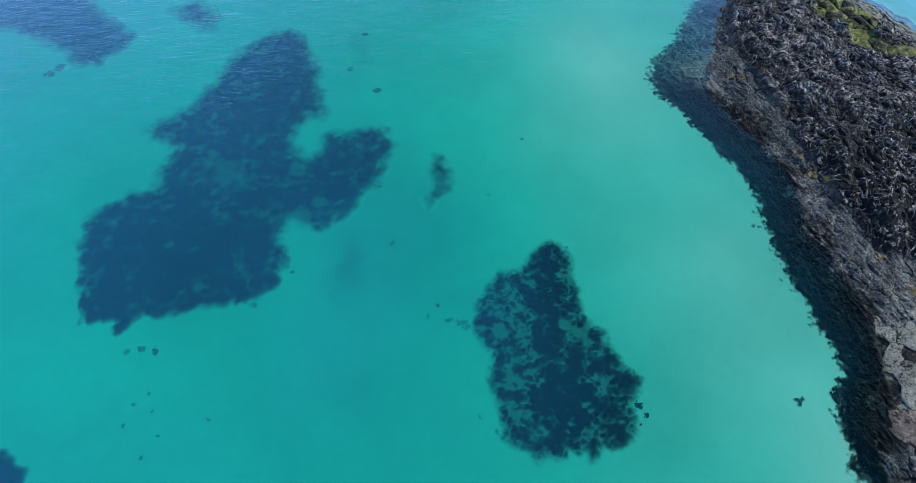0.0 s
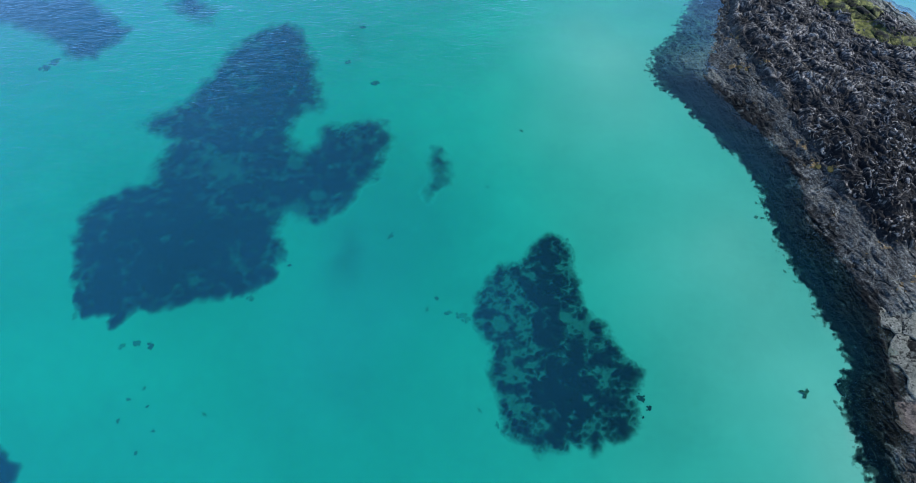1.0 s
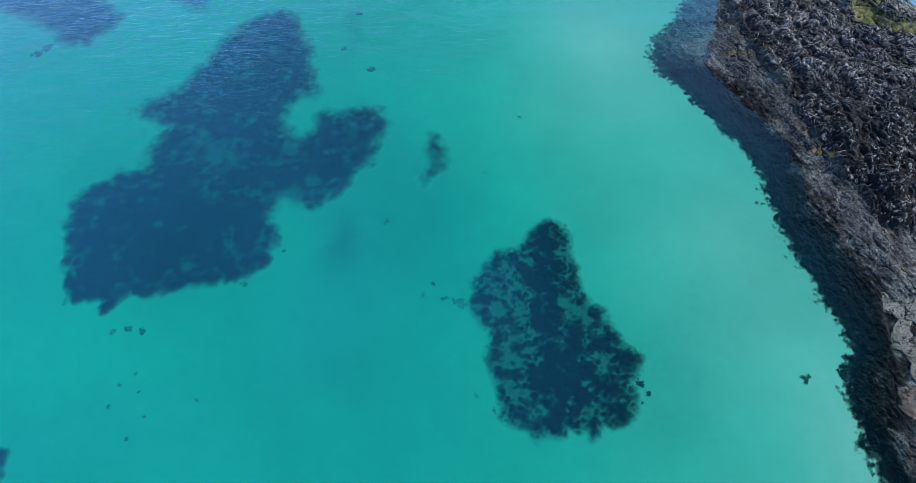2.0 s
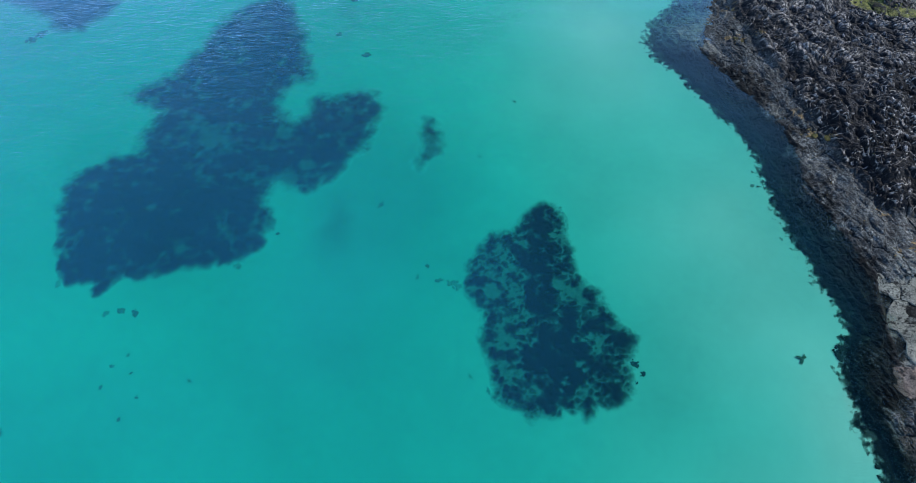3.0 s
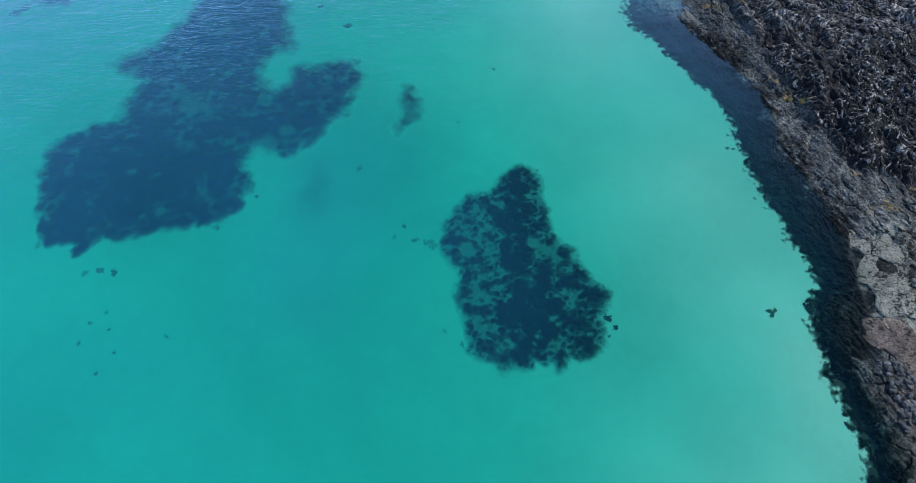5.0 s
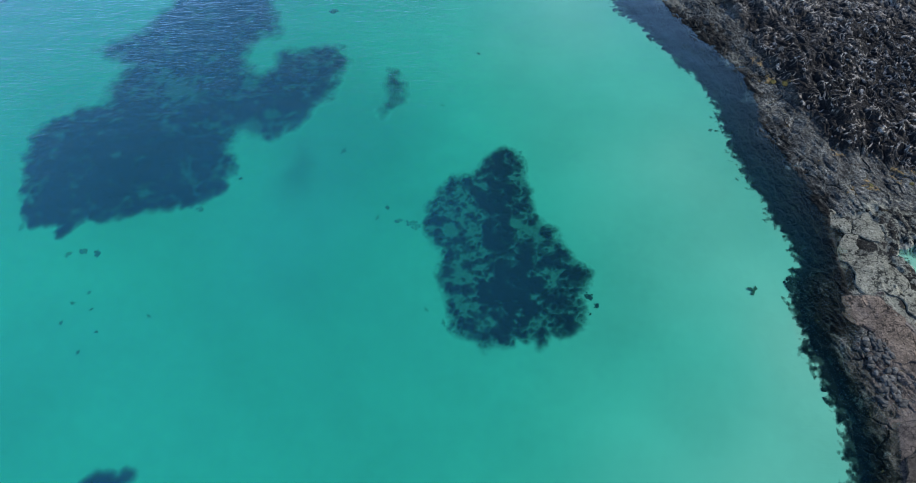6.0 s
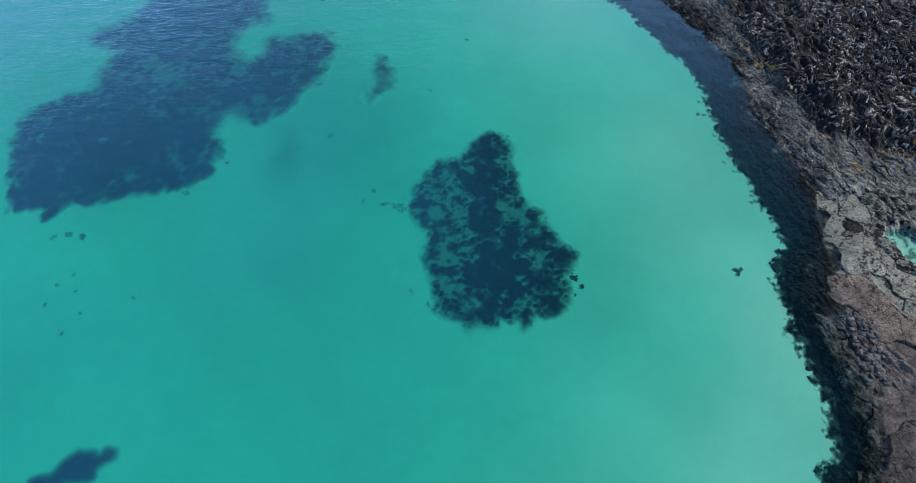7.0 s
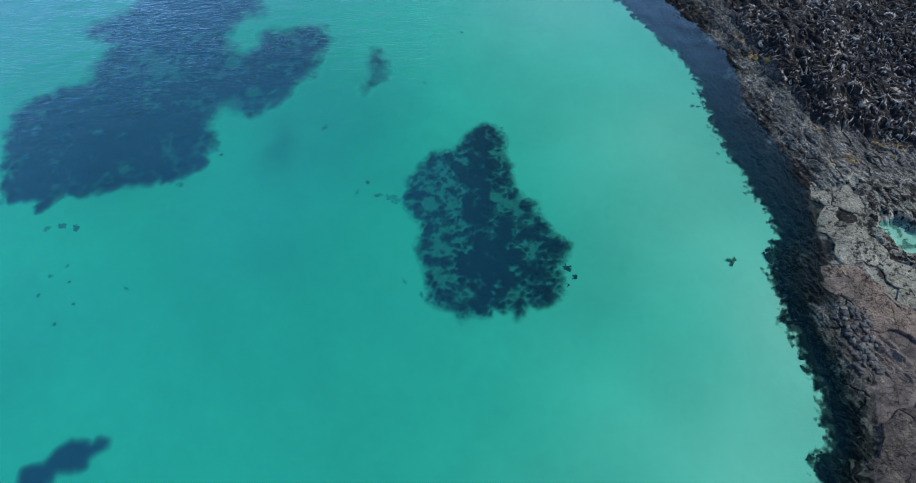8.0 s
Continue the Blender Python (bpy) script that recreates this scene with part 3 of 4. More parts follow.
def weed_bed(name, label, outline, seed, cover, sizes, lift=0.0, turf=True, limit=300, cores=(), gaps=(), density=1.0, veins=0.0, rim=0.6, strength=1.0, mottle=0.35, rag=0.9, floor=0.40, cell=1.5, mesh=0.25, broad=0.9, crisp=None):
    """A bed of weed on the sand: thin turf, up to 300 single tufts, and the smaller growth between them."""
    rng = np.random.RandomState(seed)
    xs, ys = [p[0] for p in outline], [p[1] for p in outline]
    x0, x1, y0, y1 = min(xs) - 2, max(xs) + 2, min(ys) - 2, max(ys) + 2
    bed = new(name)
    bx, by = sum(xs) / len(xs), sum(ys) / len(ys)
    bed.location = (bx, by, float(sand_height(np.array([bx]), np.array([by]))[0]))

    def edge(x, y):
        return inside(outline, x, y) + rag * fbm(x, y, 2.4, 3, seed) + (0.2 * mottle) * fbm(x, y, 0.8, 2, seed + 1)

    def border(y):
        """How softly the bed thins out: crisp gives the span of y over which its rim turns from sharp to soft."""
        return rim if crisp is None else rim * (0.28 + 0.72 * smooth(crisp[0], crisp[1], np.asarray(y, float)))

    def rich(x, y):
        v = cover + broad * fbm(x, y, 4.5, 3, seed + 2) + 0.6 * fbm(x, y, 1.5, 3, seed + 3)
        if veins:
            a, b = cells(x + 1.2 * fbm(x, y, 1.6, 3, seed + 8), y + 1.2 * fbm(x, y, 1.6, 3, seed + 9), cell, seed)
            v = v - veins * smooth(0.45, 0.0, b - a) * smooth(-0.35, 0.15, fbm(x, y, 2.2, 2, seed + 14))
            a, b = cells(x + 0.5 * fbm(x, y, 0.9, 2, seed + 10), y, 0.8, seed + 4)
            v = v - 0.6 * veins * smooth(0.40, 0.0, b - a)
        for cx, cy, r, amount in cores:
            v = v + amount * smooth(1.0, 0.2, np.hypot(x - cx, y - cy) / r)
        for cx, cy, r, amount in gaps:
            v = v - amount * smooth(1.0, 0.4, np.hypot(x - cx, y - cy) / r)
        return v

    if turf:
        X, Y = np.meshgrid(np.arange(x0, x1, mesh), np.arange(y0, y1, mesh))
        e, v = edge(X, Y), rich(X, Y)
        soft = border(Y)
        thick = smooth(0.0, 1.0, (e + 0.4 + 0.5 * soft) / (0.4 + 1.5 * soft)) * (floor + (1 - floor) * smooth(-0.45, 0.50, v)) * strength
        Z = sand_height(X, Y) + lift - 0.03 + 0.045 * smooth(0.0, 0.06, thick) + 0.25 * thick ** 2 + 0.12 * thick * fbm(X, Y, 1.2, 2, seed + 5)
        keep = (e > -0.4 - 0.5 * soft)[:-1, :-1]
        mat = sheet("turf", X - bx, Y - by, Z - bed.location.z, TURF, [("thick", thick), ("mottle", np.full(X.shape, mottle))], keep=keep)
        mat.parent = bed
        tagged(mat, "thin dark weed turf with pale sandy gaps", kind="stuff")
    n = int((x1 - x0) * (y1 - y0) * 3.0 * density)
    px, py = rng.uniform(x0, x1, n), rng.uniform(y0, y1, n)
    ok = (edge(px, py) > border(py) * rng.uniform(1.0, 2.4, n)) & (rich(px, py) > 0.34 + 0.45 * rng.uniform(0, 1, n))
    px, py = px[ok], py[ok]
    pz = sand_height(px, py) + lift
    turn, size = rng.uniform(0, 6.28, len(px)), rng.uniform(sizes[0], sizes[1], len(px))
    order = np.argsort(-size)
    for k in order[:limit]:
        t = part("tuft", TUFTS[k % 6], bed)
        t.location = (px[k] - bx, py[k] - by, pz[k] - bed.location.z)
        t.rotation_euler = (0, 0, turn[k])
        t.scale = (size[k], size[k], size[k] * 0.8)
    vs, fs = [], []
    pool_of = [fronds(np.random.RandomState(seed + 90 + j), 8, 1.0, 0.4, 0.07) for j in range(5)]
    for k in order[limit:]:
        v, f = pool_of[k % 5]
        a = np.array(v) * (size[k] * 0.85)
        c, s, at = math.cos(turn[k]), math.sin(turn[k]), len(vs)
        vs += [(c * q[0] - s * q[1] + px[k] - bx, s * q[0] + c * q[1] + py[k] - by, q[2] + pz[k] - bed.location.z) for q in a]
        fs += [tuple(i + at for i in g) for g in f]
    if vs:
        me = bpy.data.meshes.new("undergrowth")
        me.from_pydata(vs, [], fs)
        me.materials.append(WEED)
        part("undergrowth", me, bed, "dense dark weed growing between the tufts", "stuff")
    return tagged(bed, label, "seaweed bed", "seaweed beds")


BED_WIDE = [(-30.0, 95.2), (-27.3, 93.0), (-25.2, 88.6), (-23.4, 82.4), (-22.4, 77.8), (-21.7, 75.1), (-24.2, 74.6), (-25.6, 72.2), (-25.6, 69.3), (-23.9, 66.6), (-22.1, 66.2),
            (-20.9, 68.2), (-20.5, 71.1), (-17.3, 71.5), (-14.3, 72.2), (-12.1, 71.6), (-11.0, 68.9), (-12.0, 64.4), (-12.9, 61.1), (-14.5, 60.1), (-16.1, 56.5), (-18.2, 54.3),
            (-19.7, 53.8), (-21.3, 54.2), (-23.4, 55.4), (-25.3, 52.9), (-23.6, 51.0), (-23.6, 45.2), (-25.3, 43.7), (-27.3, 42.6), (-29.8, 42.4), (-34.4, 41.6), (-38.3, 40.2), (-39.6, 41.0),
            (-40.7, 39.9), (-42.0, 38.1), (-42.7, 38.7), (-41.8, 39.9), (-45.7, 39.8), (-46.9, 40.6), (-48.9, 45.7), (-50.8, 51.5), (-50.5, 56.0), (-48.7, 58.0), (-46.7, 59.4),
            (-43.3, 60.2), (-42.9, 65.0), (-42.3, 67.9), (-47.3, 71.9), (-42.7, 76.3), (-40.1, 80.8), (-38.8, 85.6), (-36.8, 89.9), (-34.0, 92.9)]
BED_BELL = [(10.3, 51.0), (11.2, 51.6), (12.2, 51.2), (12.9, 50.0), (13.3, 48.8), (13.4, 46.3), (13.8, 43.3), (14.2, 41.1), (15.2, 39.4), (16.5, 38.3), (17.8, 35.4), (19.2, 33.5), (20.0, 32.2), (19.4, 31.0),
            (18.8, 29.3), (18.9, 27.8), (18.7, 26.3), (17.6, 25.0), (16.1, 24.5), (14.9, 25.1), (14.6, 24.1), (13.7, 23.2), (13.4, 24.3), (12.3, 23.8), (11.1, 24.7), (11.1, 23.5),
            (9.1, 23.5), (8.0, 22.8), (6.9, 24.4), (5.4, 24.8), (4.6, 25.6), (4.2, 27.9), (3.6, 29.5), (3.0, 33.0), (3.2, 35.9), (2.1, 37.5), (1.2, 40.1), (1.7, 42.5), (3.1, 45.1),
            (4.5, 47.3), (5.9, 46.9), (7.1, 46.9), (7.7, 48.7), (9.0, 50.3)]
BED_FAR = [(-95, 107), (-69, 106), (-63.1, 99.6), (-55.9, 93.5), (-57.4, 90.5), (-59.6, 86.9), (-62.9, 86.8), (-66.5, 90.4), (-71.9, 93.2), (-76.6, 95.5), (-95, 97)]
BED_SMALL = [(-51.3, 100.6), (-47.5, 103), (-41.8, 99), (-42.6, 95.2), (-46.2, 95.9)]
BED_STRIP = [(-4.9, 67), (-3.6, 66.5), (-2.5, 63.8), (-2.2, 60.2), (-3.6, 59.8), (-4.9, 57), (-5.9, 57.8), (-4.7, 60.8), (-4.8, 63.5)]
BED_SOUTH = [(-32.5, 7.5), (-30.8, 8.1), (-30.1, 9.2), (-29.0, 10.1), (-27.6, 10.0), (-26.9, 9.6), (-26.3, 10.3), (-25.6, 10.2), (-25.6, 9.6), (-26.3, 9.2), (-26.9, 8.6), (-26.9, 7.8), (-28.1, 7.4), (-29.5, 7.5), (-29.7, 6.5), (-30.8, 5.5), (-32.3, 5.8)]
BED_WEST = [(-56, 22.6), (-50.1, 23.3), (-47.4, 21.5), (-46.8, 19.1), (-51.2, 17)]

weed_bed("seaweed_bed", "wide deep dark weed bed with a sandy hole on sand", BED_WIDE, 101, 0.36, (0.4, 0.9), density=0.8, veins=0.42, rim=2.6, mottle=0.34, rag=0.95, crisp=(40, 66), floor=0.46, broad=0.6,
         cores=[(-38, 50, 14, 0.22), (-30, 82, 14, 0.12)], gaps=[(-32, 63.6, 4.2, 0.4), (-36.6, 64.0, 4.0, 0.35), (-19.9, 58.4, 1.6, 0.7), (-22.7, 55.4, 2, 0.8), (-24.0, 64.2, 1.8, 0.8),
                                                               (-38.9, 50.8, 1.0, 0.7), (-33.6, 44.6, 1.0, 0.5), (-34.4, 79.6, 2.5, 0.3), (-28.6, 47.3, 2.0, 0.3)])
weed_bed("seaweed_bed", "bell-shaped dark weed bed with pale lacy gaps on sand", BED_BELL, 131, 0.27, (0.08, 0.19), veins=0.46, density=1.2, mottle=0.42, rim=0.95, rag=0.55, floor=0.35, cell=1.5, mesh=0.14, broad=0.3,
         cores=[(10.6, 30.0, 5.4, 0.34), (14.6, 36.0, 3.0, 0.22), (9.6, 38, 2.8, 0.4), (9.4, 43, 2.8, 0.38), (10.6, 49, 3.0, 0.25), (16.5, 27.5, 2.6, 0.2), (2.8, 41.5, 1.8, 0.1)],
         gaps=[(11.7, 39.4, 1.0, 0.5), (7.4, 38.3, 1.5, 0.45), (4.3, 38.6, 1.3, 0.45), (6.0, 31.6, 1.6, 0.3), (8.6, 31.6, 0.6, 0.5), (12.0, 27.4, 1.0, 0.4), (12.1, 46.5, 1.3, 0.2), (6.6, 28.4, 1.0, 0.4), (4.6, 42.0, 4.4, 0.24), (5.4, 34.5, 4.2, 0.22), (14.2, 40.0, 3.0, 0.15)])
weed_bed("seaweed_bed", "dark weed bed far out in deeper water", BED_FAR, 151, 0.5, (0.8, 1.4), rim=2.6, limit=120, density=0.4)
weed_bed("seaweed_bed", "small faint weed patch far out on sand", BED_SMALL, 161, -0.2, (0.8, 1.2), strength=0.8, rim=2.5, limit=60, density=0.4)
weed_bed("seaweed_bed", "narrow faint weed strip lying on sand", BED_STRIP, 171, 0.0, (0.3, 0.5), strength=0.62, rim=1.3, limit=12, density=0.3, mottle=0.3)
weed_bed("seaweed_bed", "dark winding weed patch on deep sand", BED_SOUTH, 181, 0.8, (0.3, 0.6), rim=0.8, limit=60, rag=0.3)
weed_bed("seaweed_bed", "dark rounded weed patch on deep sand", BED_WEST, 191, 0.8, (0.6, 1.0), rim=0.9, limit=60)

# weed fringe along the foot of the rocks
rng = np.random.RandomState(301)
fringe = new("weed_fringe")
n = 26000
px, py = rng.uniform(26, 50, n), rng.uniform(0, 106, n)
fd = shore_distance(px, py)
tip = smooth(0, 4, inside(TIP, px, py))
ok = (fd > 0.85 + 1.6 * fbm(px, py, 1.3, 3, 304)) & (fd < 4.2 + 0.8 * smooth(36, 46, py) - 1.7 * smooth(26, 18, py) + 1.0 * fbm(px, py, 3.0, 2, 302)) & (fbm(px, py, 2.4, 3, 303) > -0.30 + 0.38 * tip) & (rng.uniform(0, 1, n) < (1 - 0.75 * tip) * (1 - 0.8 * smooth(0.8, 2.4, fd)))
px, py, fd = px[ok], py[ok], fd[ok]
pz = np.maximum(sand_height(px, py), rock_base(px, py, fd))
size, turn = rng.uniform(0.10, 0.42, len(px)) * (0.35 + 0.65 * smooth(-0.3, 1.6, fd)), rng.uniform(0, 6.28, len(px))
pz = np.minimum(pz, -0.45 - 0.3 * size)
near = np.argsort(fd)
X, Y = np.meshgrid(np.arange(25, 49, 0.16), np.arange(0, 108, 0.16))
e = shore_distance(X, Y) - 0.3 + 0.6 * fbm(X, Y, 2.6, 2, 305) + 1.2 * fbm(X, Y, 0.7, 3, 307)
thick = smooth(-0.8, 0.4, e) * (0.58 + 0.42 * smooth(-0.22, 0.15, fbm(X, Y, 1.1, 4, 306))) * (1.12 - 0.42 * smooth(0, 4, inside(TIP, X, Y)))
Z = np.maximum(sand_height(X, Y), rock_base(X, Y, shore_distance(X, Y))) - 0.03 + 0.045 * smooth(0.0, 0.06, thick) + 0.14 * thick ** 2
skirt = sheet("turf", X, Y, Z, TURF, [("thick", thick), ("mottle", np.full(X.shape, 0.65))], keep=((e > -1.1) & (shore_distance(X, Y) < 1.5))[:-1, :-1])
skirt.parent = fringe
tagged(skirt, "thin weed turf thinning out onto the sand", kind="stuff")
for k in near[:300]:
    t = part("tuft", TUFTS_SHORE[k % 6], fringe)
    t.location, t.rotation_euler, t.scale = (px[k], py[k], pz[k]), (0, 0, turn[k]), (size[k], size[k], size[k] * 0.8)
vs, fs = [], []
pool_of = [fronds(np.random.RandomState(390 + j), 8, 1.0, 0.4, 0.07) for j in range(5)]
for k in near[300:]:
    v, f = pool_of[k % 5]
    a, c, s, at = np.array(v) * size[k], math.cos(turn[k]), math.sin(turn[k]), len(vs)
    vs += [(c * q[0] - s * q[1] + px[k], s * q[0] + c * q[1] + py[k], q[2] + pz[k]) for q in a]
    fs += [tuple(i + at for i in g) for g in f]
me = bpy.data.meshes.new("undergrowth")
me.from_pydata(vs, [], fs)
me.materials.append(SHORE_WEED)
part("undergrowth", me, fringe, "dense dark weed on the drowned rock foot", "stuff")
tagged(fringe, "ragged dark weed fringe on the drowned foot of the rocks", "seaweed")


def loose_tuft(x, y, size, label="small dark weed tuft on open sand"):
    ob = new("weed_tuft", TUFTS_SMALL[int(abs(x * 7 + y)) % 6])
    ob.location = (x, y, float(sand_height(np.array([x]), np.array([y]))[0]))
    ob.rotation_euler, ob.scale = (0, 0, x * 3.1), (size * 0.75, size * 0.65, size * 0.12)
    return tagged(ob, label, "seaweed", "loose weed tufts on sand")


for x, y, s in ((7.9, 69.9, 0.5), (2.9, 59.7, 0.5), (-9.7, 51.8, 0.9), (-14.1, 80.4, 1.3), (-0.3, 39.8, 1.2), (0.3, 39.3, 0.9), (-1.9, 40.2, 0.9),
                (-3.4, 42.2, 0.6), (-4.6, 40.7, 0.7), (37.7, 54.3, 0.6), (39.2, 45.9, 0.5), (-38.6, 36.0, 1.0), (-36.8, 35.7, 0.9), (-40.2, 35.6, 0.8), (-47.1, 39.6, 1.1), (-26.2, 42.2, 0.9),
                (-22.2, 47.0, 0.5), (-36.1, 30.3, 0.5), (-28.5, 27.3, 0.5), (1.8, 27.9, 0.5), (3.7, 26.2, 0.6), (13.7, 45.4, 0.4), (13.0, 50.8, 0.5), (-37.5, 29, 0.5), (-35.2, 28.2, 0.4),
                (-38, 26.5, 0.5), (-33.8, 25.4, 0.4), (-35, 23, 0.5), (-18.7, 85.3, 0.9), (-17.2, 94.0, 1.0), (-65.5, 85.8, 1.8), (-66.6, 84.2, 1.6)):
    loose_tuft(x, y, s)


def round_clump(x, y, size, label, height=0.5):
    """A dense round weed clump that stands off from the larger growth."""
    ob = new("weed_clump", CLUMPS[int(abs(x * 5 + y * 3)) % 6])
    ob.location = (x, y, float(sand_height(np.array([x]), np.array([y]))[0]))
    ob.rotation_euler, ob.scale = (0, 0, x * 2.7), (size, size * 0.85, size * height)
    return tagged(ob, label, "seaweed", "round weed clumps on sand")


for x, y, s in ((19.5, 29.3, 0.62), (20.2, 28.2, 0.4), (19.3, 27.2, 0.35)):
    round_clump(x, y, s, "dense dark weed clump beside a weed bed on sand", 0.12)
for x, y, s in ((41.9, 31.1, 0.8), (41.4, 30.2, 0.75), (42.2, 29.6, 0.7), (41.6, 18.3, 0.45), (41.4, 17.3, 0.3), (41.9, 16.9, 0.4), (42.5, 17.6, 0.7), (39.6, 8.3, 0.5), (39.9, 7.3, 0.45), (40.6, 8.4, 0.5), (40.8, 7.2, 0.5)):
    round_clump(x, y, s, "dense dark weed clump off the foot of the rocks")
FORKED = make_weed("dark_green_weed", (0.05, 0.075, 0.055), (0.11, 0.14, 0.10))
vs, fs = [], []
rng = np.random.RandomState(330)
for k in range(24):
    a = (0.5, 2.6, 4.3)[k % 3] + rng.uniform(-0.3, 0.3)
    reach, bend = rng.uniform(0.3, 0.7), rng.uniform(-0.5, 0.5)
    at = len(vs)
    for q in (0.0, 0.4, 0.75, 1.0):
        b = a + bend * q
        x, y, w = reach * q * math.cos(b), reach * q * math.sin(b), 0.13 * (1 - 0.6 * q)
        vs += [(x - w * math.sin(b), y + w * math.cos(b), 0.03 + 0.15 * q * (1 - q) + 0.004 * k), (x + w * math.sin(b), y - w * math.cos(b), 0.02 + 0.004 * k)]
    fs += [(at, at + 1, at + 3, at + 2), (at + 2, at + 3, at + 5, at + 4), (at + 4, at + 5, at + 7, at + 6)]
me = bpy.data.meshes.new("forked_weed")
me.from_pydata(vs, [], fs)
me.materials.append(FORKED)
drift = tagged(new("forked_weed", me), "forked dark green weed clump lying on pale sand", "seaweed")
drift.location = (37.4, 29.9, float(sand_height(np.array([37.4]), np.array([29.9]))[0]))


# ---------------------------------------------------------------- rock slabs
def cell_polygons(outline, size, seed):
    """Cracked plates: the cells round jittered points that lie within an outline."""
    rng = np.random.RandomState(seed)
    xs, ys = [p[0] for p in outline], [p[1] for p in outline]
    pts = []
    y = min(ys) - 2 * size
    while y < max(ys) + 2 * size:
        x = min(xs) - 2 * size
        while x < max(xs) + 2 * size:
            if rng.uniform() > 0.30:
                pts.append((x + rng.uniform(-0.5, 0.5) * size, y + rng.uniform(-0.5, 0.5) * size))
            x += size
        y += size
    made = []
    for cx, cy in pts:
        if inside(outline, np.array([cx]), np.array([cy]))[0] < 0.1 * size:
            continue
        poly = [(cx + 1.6 * size * math.cos(a), cy + 1.6 * size * math.sin(a)) for a in np.linspace(0, 2 * math.pi, 8, endpoint=False)]
        for qx, qy in pts:
            if (qx, qy) == (cx, cy) or abs(qx - cx) > 3.2 * size or abs(qy - cy) > 3.2 * size:
                continue
            mx, my, nx, ny = (cx + qx) / 2, (cy + qy) / 2, qx - cx, qy - cy
            cut, side = [], [(p[0] - mx) * nx + (p[1] - my) * ny for p in poly]
            for i, p in enumerate(poly):
                q, a, b = poly[(i + 1) % len(poly)], side[i], side[(i + 1) % len(poly)]
                if a <= 0:
                    cut.append(p)
                if (a < 0) != (b < 0) and a != b:
                    cut.append((p[0] + (q[0] - p[0]) * a / (a - b), p[1] + (q[1] - p[1]) * a / (a - b)))
            poly = cut
        if len(poly) > 2:
            made.append((cx, cy, poly))
    return made


def rock_slabs(outline, size, seed, material, label, top, thick=0.5, gap=0.018, skip=0.0, uneven=0.03, dome=0.0):
    rng = np.random.RandomState(seed)
    for cx, cy, poly in cell_polygons(outline, size, seed):
        ring = []
        for (ax, ay), (bx, by) in zip(poly, poly[1:] + poly[:1]):
            k = max(1, int(math.hypot(bx - ax, by - ay) / 0.5))
            for i in range(k):
                x, y = ax + (bx - ax) * i / k, ay + (by - ay) * i / k
                ring.append((x + 0.65 * float(perlin(x * 0.9, y * 0.9, seed)) + 0.15 * float(perlin(x * 2.7, y * 2.7, seed)), y + 0.65 * float(perlin(x * 0.9 + 9, y * 0.9, seed)) + 0.15 * float(perlin(x * 2.7 + 5, y * 2.7, seed))))
        if rng.uniform() < skip or inside(POOL, np.array([p[0] for p in ring]), np.array([p[1] for p in ring])).max() > -0.2:
            continue
        vs, fs, m = [], [], len(ring)
        rx, ry = np.array([p[0] - cx for p in ring]), np.array([p[1] - cy for p in ring])
        base, jog = shelf_height(cx, cy), rng.uniform(-uneven, uneven)
        for shrink, drop in ((1 - gap / size, -thick), (1 - gap / size, -0.05), (1 - 2.5 * gap / size, 0.0), (1 - 6 * gap / size, 0.005), (0.6, 0.01), (0.25, 0.0)):
            u, v = rx * shrink, ry * shrink
            zz = rock_base(cx + u, cy + v, inside(SHORE, cx + u, cy + v)) - base
            rough = 0.12 * fbm(cx + u, cy + v, 1.2, 3, seed) if drop > -0.1 else 0.0
            vs += list(zip(u.tolist(), v.tolist(), (zz + rough + drop + jog + dome * (1 - shrink * shrink)).tolist()))
        for r in range(5):
            for i in range(m):
                j = (i + 1) % m
                fs.append((r * m + i, r * m + j, r * m + m + j, r * m + m + i))
        fs.append(tuple(range(5 * m, 6 * m)))
        me = bpy.data.meshes.new("rock_slab")
        me.from_pydata(vs, [], fs)
        me.materials.append(material)
        me.polygons.foreach_set("use_smooth", np.ones(len(fs), bool))
        ob = part("rock_slab", me, rock_shore, label)
        ob.location = (cx, cy, base + top)


rock_slabs(PALE_WEST, 2.0, 401, PALE_SLAB, "pale grey cracked rock plate", 0.0, skip=0.05)
rock_slabs(BROWN, 2.7, 402, BROWN_SLAB, "smooth reddish-brown rock plate", 0.08)
rock_slabs(LOW, 2.7, 403, DARK_SLAB, "dark brown weathered rock plate", 0.06)
rock_slabs(GREEN, 2.3, 404, MOSS_SLAB, "rock plate covered with yellow-green moss", 1.05, gap=0.07, skip=0.3, uneven=0.2, dome=0.45)


# ---------------------------------------------------------------- rubble and stones
def make_stone(name, dark, light, islands):
    m = Mat(name)
    tone = m.n.new("ShaderNodeNewGeometry").outputs["Random Per Island"] if islands else m.rand()
    base = m.ramp(tone, (0.0, dark), (0.6, tuple(a * 0.8 + b * 0.15 for a, b in zip(dark, light))), (1.0, light))
    grain = m.ramp(m.noise(4.0, 5, 0.7), (0.35, 0.55), (0.65, 1.25))
    return m.done(m.mix(1.0, base, grain, "MULTIPLY"), 0.75, m.bump(m.noise(7.0, 5, 0.7), 0.7, 0.08), 0.2)


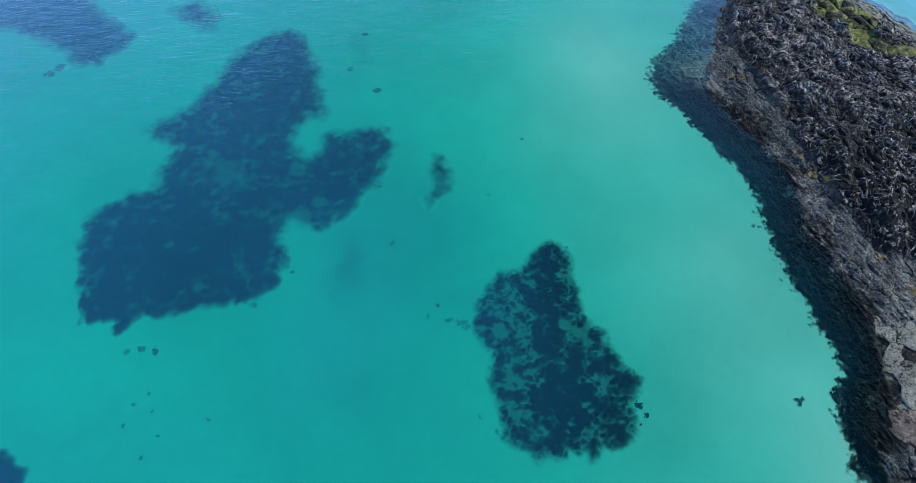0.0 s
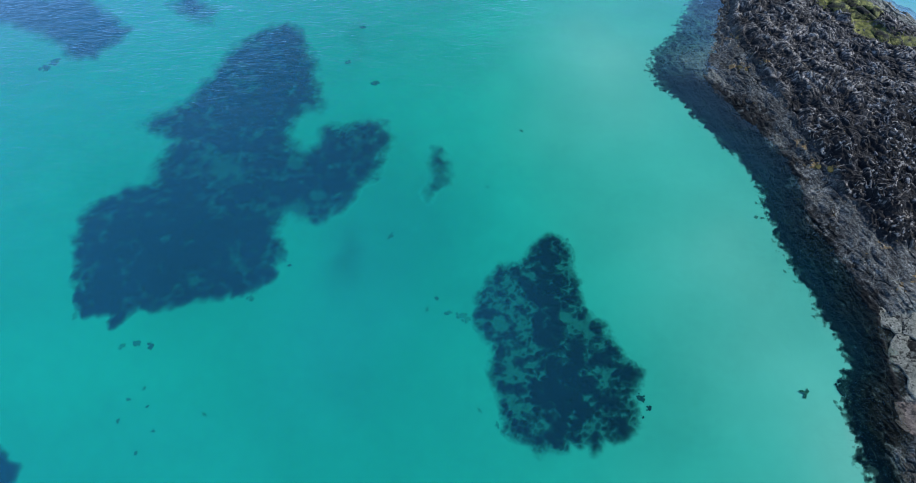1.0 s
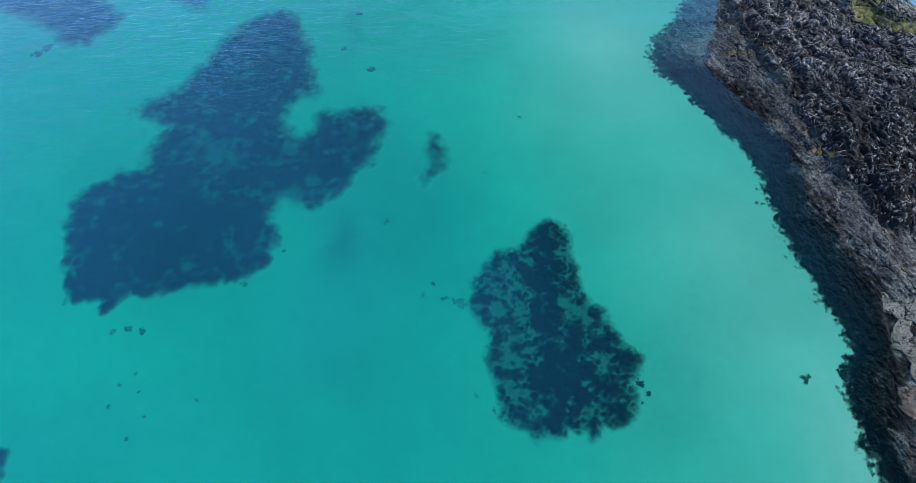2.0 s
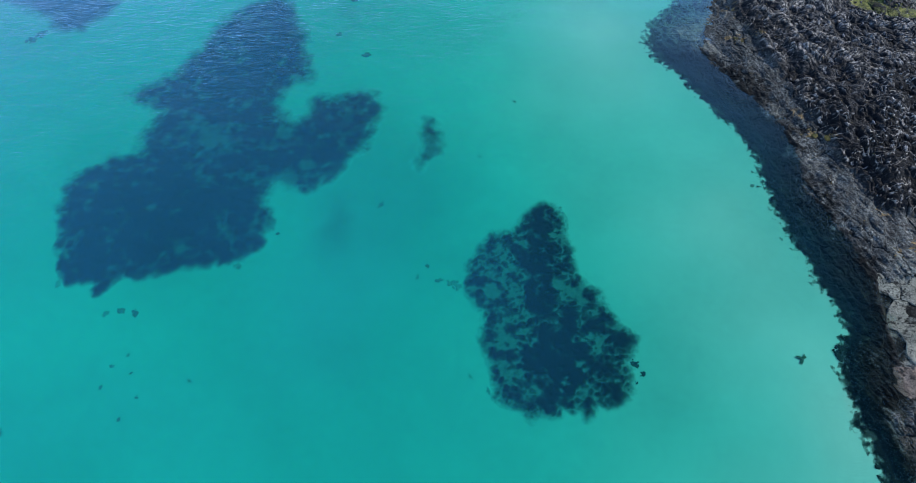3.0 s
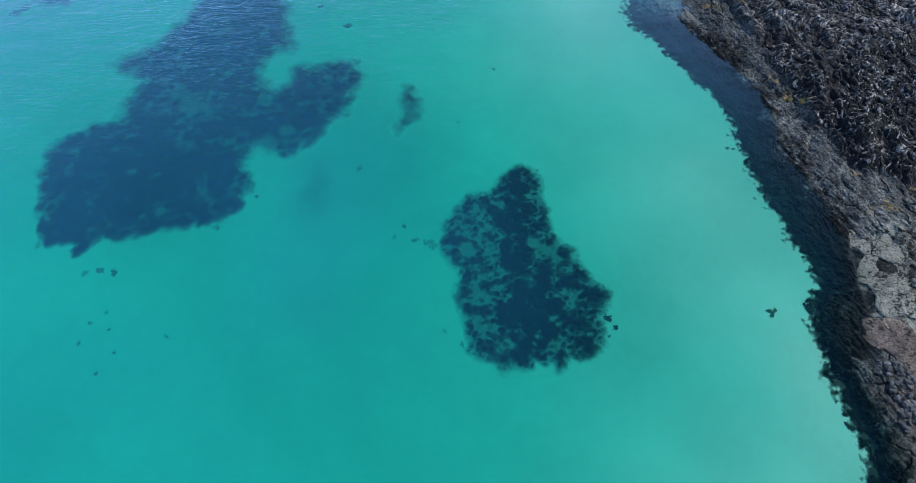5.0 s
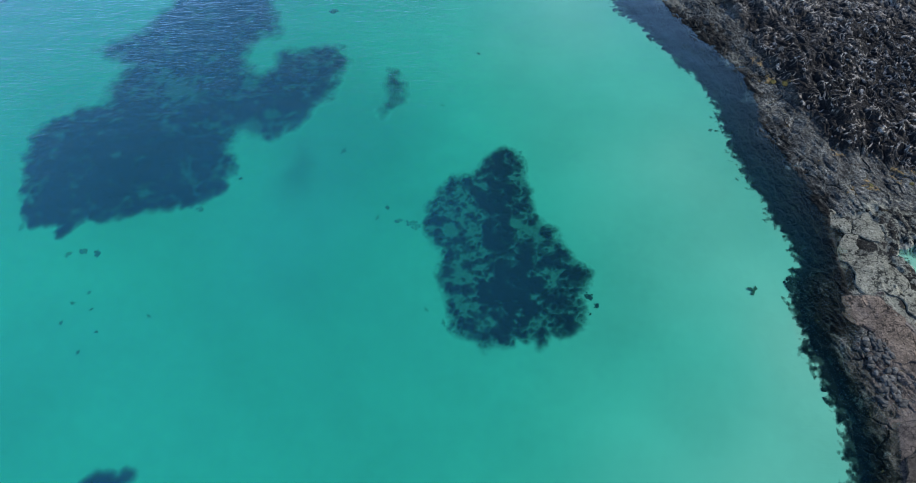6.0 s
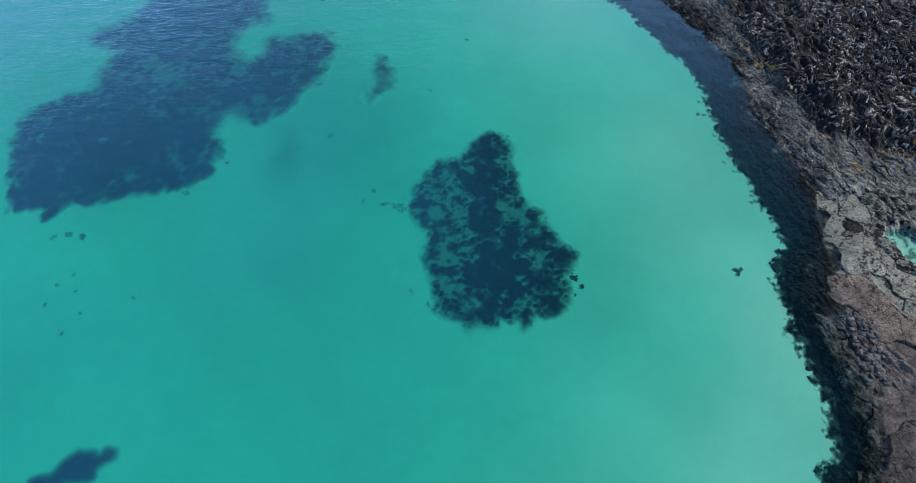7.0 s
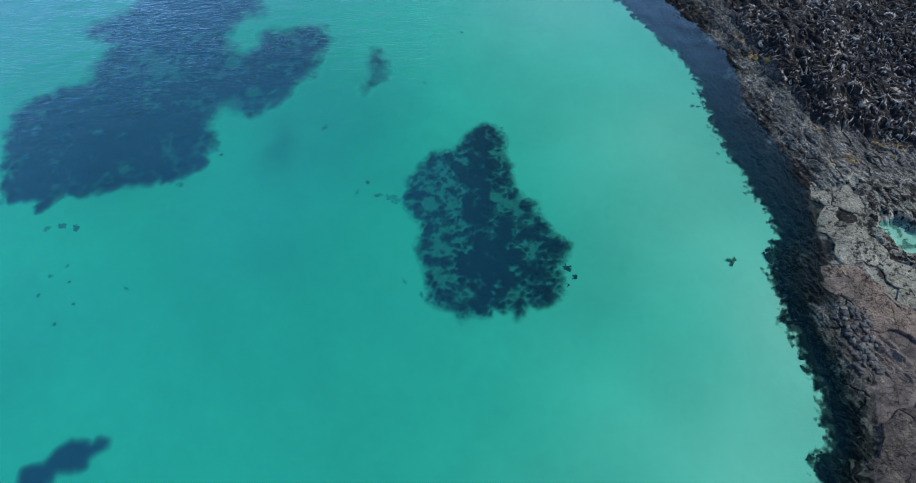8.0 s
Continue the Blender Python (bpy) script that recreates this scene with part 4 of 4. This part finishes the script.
LAVA_BLOCK = make_stone("weathered_lava_block", (0.010, 0.011, 0.014), (0.16, 0.16, 0.16), False)
GREY_STONE = make_stone("grey_green_stone", (0.045, 0.048, 0.047), (0.15, 0.152, 0.144), False)
PHI = (1 + 5 ** 0.5) / 2
ICO = np.array([(-1, PHI, 0), (1, PHI, 0), (-1, -PHI, 0), (1, -PHI, 0), (0, -1, PHI), (0, 1, PHI), (0, -1, -PHI), (0, 1, -PHI),
                (PHI, 0, -1), (PHI, 0, 1), (-PHI, 0, -1), (-PHI, 0, 1)]) / 1.9
ICO_FACES = [(0, 11, 5), (0, 5, 1), (0, 1, 7), (0, 7, 10), (0, 10, 11), (1, 5, 9), (5, 11, 4), (11, 10, 2), (10, 7, 6), (7, 1, 8),
             (3, 9, 4), (3, 4, 2), (3, 2, 6), (3, 6, 8), (3, 8, 9), (4, 9, 5), (2, 4, 11), (6, 2, 10), (8, 6, 7), (9, 8, 1)]
LX, LY = gx_rock[0], gy_rock[:, 0]


def rock_top(x, y):
    i = np.clip(np.searchsorted(LX, x), 0, len(LX) - 1)
    j = np.clip(np.searchsorted(LY, y), 0, len(LY) - 1)
    return z_rock[j, i], lava_rock[j, i]


def stone_mesh(seed, material):
    r = np.random.RandomState(seed)
    v = ICO * r.uniform(0.8, 1.15, (12, 1)) * r.uniform(0.75, 1.1, 3)
    me = bpy.data.meshes.new("stone")
    me.from_pydata([tuple(p) for p in v], [], ICO_FACES)
    me.materials.append(material)
    return me


rng = np.random.RandomState(501)
n = 9000
px, py = rng.uniform(40, 78, n), rng.uniform(38, 108, n)
pz, pl = rock_top(px, py)
clump = fbm(px, py, 3.5, 2, 34) + 0.5 * fbm(px, py, 1.2, 2, 36)
ok = (pl > 0.8) & (clump > -0.05 + 0.25 * rng.uniform(0, 1, n)) & (px < 49 + 0.31 * py)
px, py, pz = px[ok], py[ok], pz[ok]
size = 0.08 + 0.17 * rng.uniform(0, 1, len(px)) ** 2


def fold_field(x, y):
    return fbm(x + 1.6 * fbm(x, y, 5.0, 2, 11), y + 1.6 * fbm(x, y, 5.0, 2, 12), 3.0, 2, 13)


way = np.arctan2(fold_field(px, py + 0.1) - fold_field(px, py), fold_field(px + 0.1, py) - fold_field(px, py)) + math.pi / 2 + rng.normal(0, 0.35, len(px))
order = np.argsort(-size)
BLOCKS = [stone_mesh(510 + k, LAVA_BLOCK) for k in range(6)]
for k in order[:180]:
    b = part("lava_block", BLOCKS[k % 6], rock_shore)
    q = size[k] * rng.uniform(0.7, 1.1)
    b.location, b.rotation_euler, b.scale = (px[k], py[k], pz[k] + q * 0.2), (rng.uniform(-0.4, 0.4), rng.uniform(-0.4, 0.4), way[k]), (q * 2.0, q * 0.9, q * 0.8)


def yellow_clump(x, y, size):
    ob = new("weed_clump", GOLD[int(x * 10) % 3])
    zz, _ = rock_top(np.array([x]), np.array([y]))
    ob.location, ob.rotation_euler, ob.scale = (x, y, float(zz[0]) - 0.02), (0, 0, x * 2.3), (size, size * 0.7, size * 0.5)
    return tagged(ob, "yellow-brown weed clump draped over wet dark rock", "seaweed", "yellow weed clumps on rock")


GOLD = [weed_mesh("weed_clump", 70 + k, 26, YELLOW, 1.0, 0.4, 0.11) for k in range(3)]
for x, y, size in ((48.5, 12.1, 0.55), (49.1, 11.5, 0.6), (49.7, 11.9, 0.4), (48.7, 14.3, 0.3), (46.9, 61.4, 0.6), (48.2, 60.6, 0.75), (53.9, 43.4, 0.45), (58.9, 43.8, 0.5), (40.9, 81, 0.6), (41.6, 80.4, 0.4)):
    yellow_clump(x, y, size)

STONES = [stone_mesh(540 + k, GREY_STONE) for k in range(5)]
for k in range(150):
    x, y = rng.uniform(45.6, 49.2), rng.uniform(16, 23.2)
    if abs((x - 47.4) - (19.6 - y) * -0.12) > 1.3:
        continue
    q = rng.uniform(0.15, 0.38)
    zz, _ = rock_top(np.array([x]), np.array([y]))
    b = part("stone", STONES[k % 5], rock_shore, "rounded grey-green stone")
    b.location, b.rotation_euler, b.scale = (x, y, float(zz[0]) + q * 0.15), (0, 0, rng.uniform(0, 6.28)), (q * 1.4, q, q * 0.7)
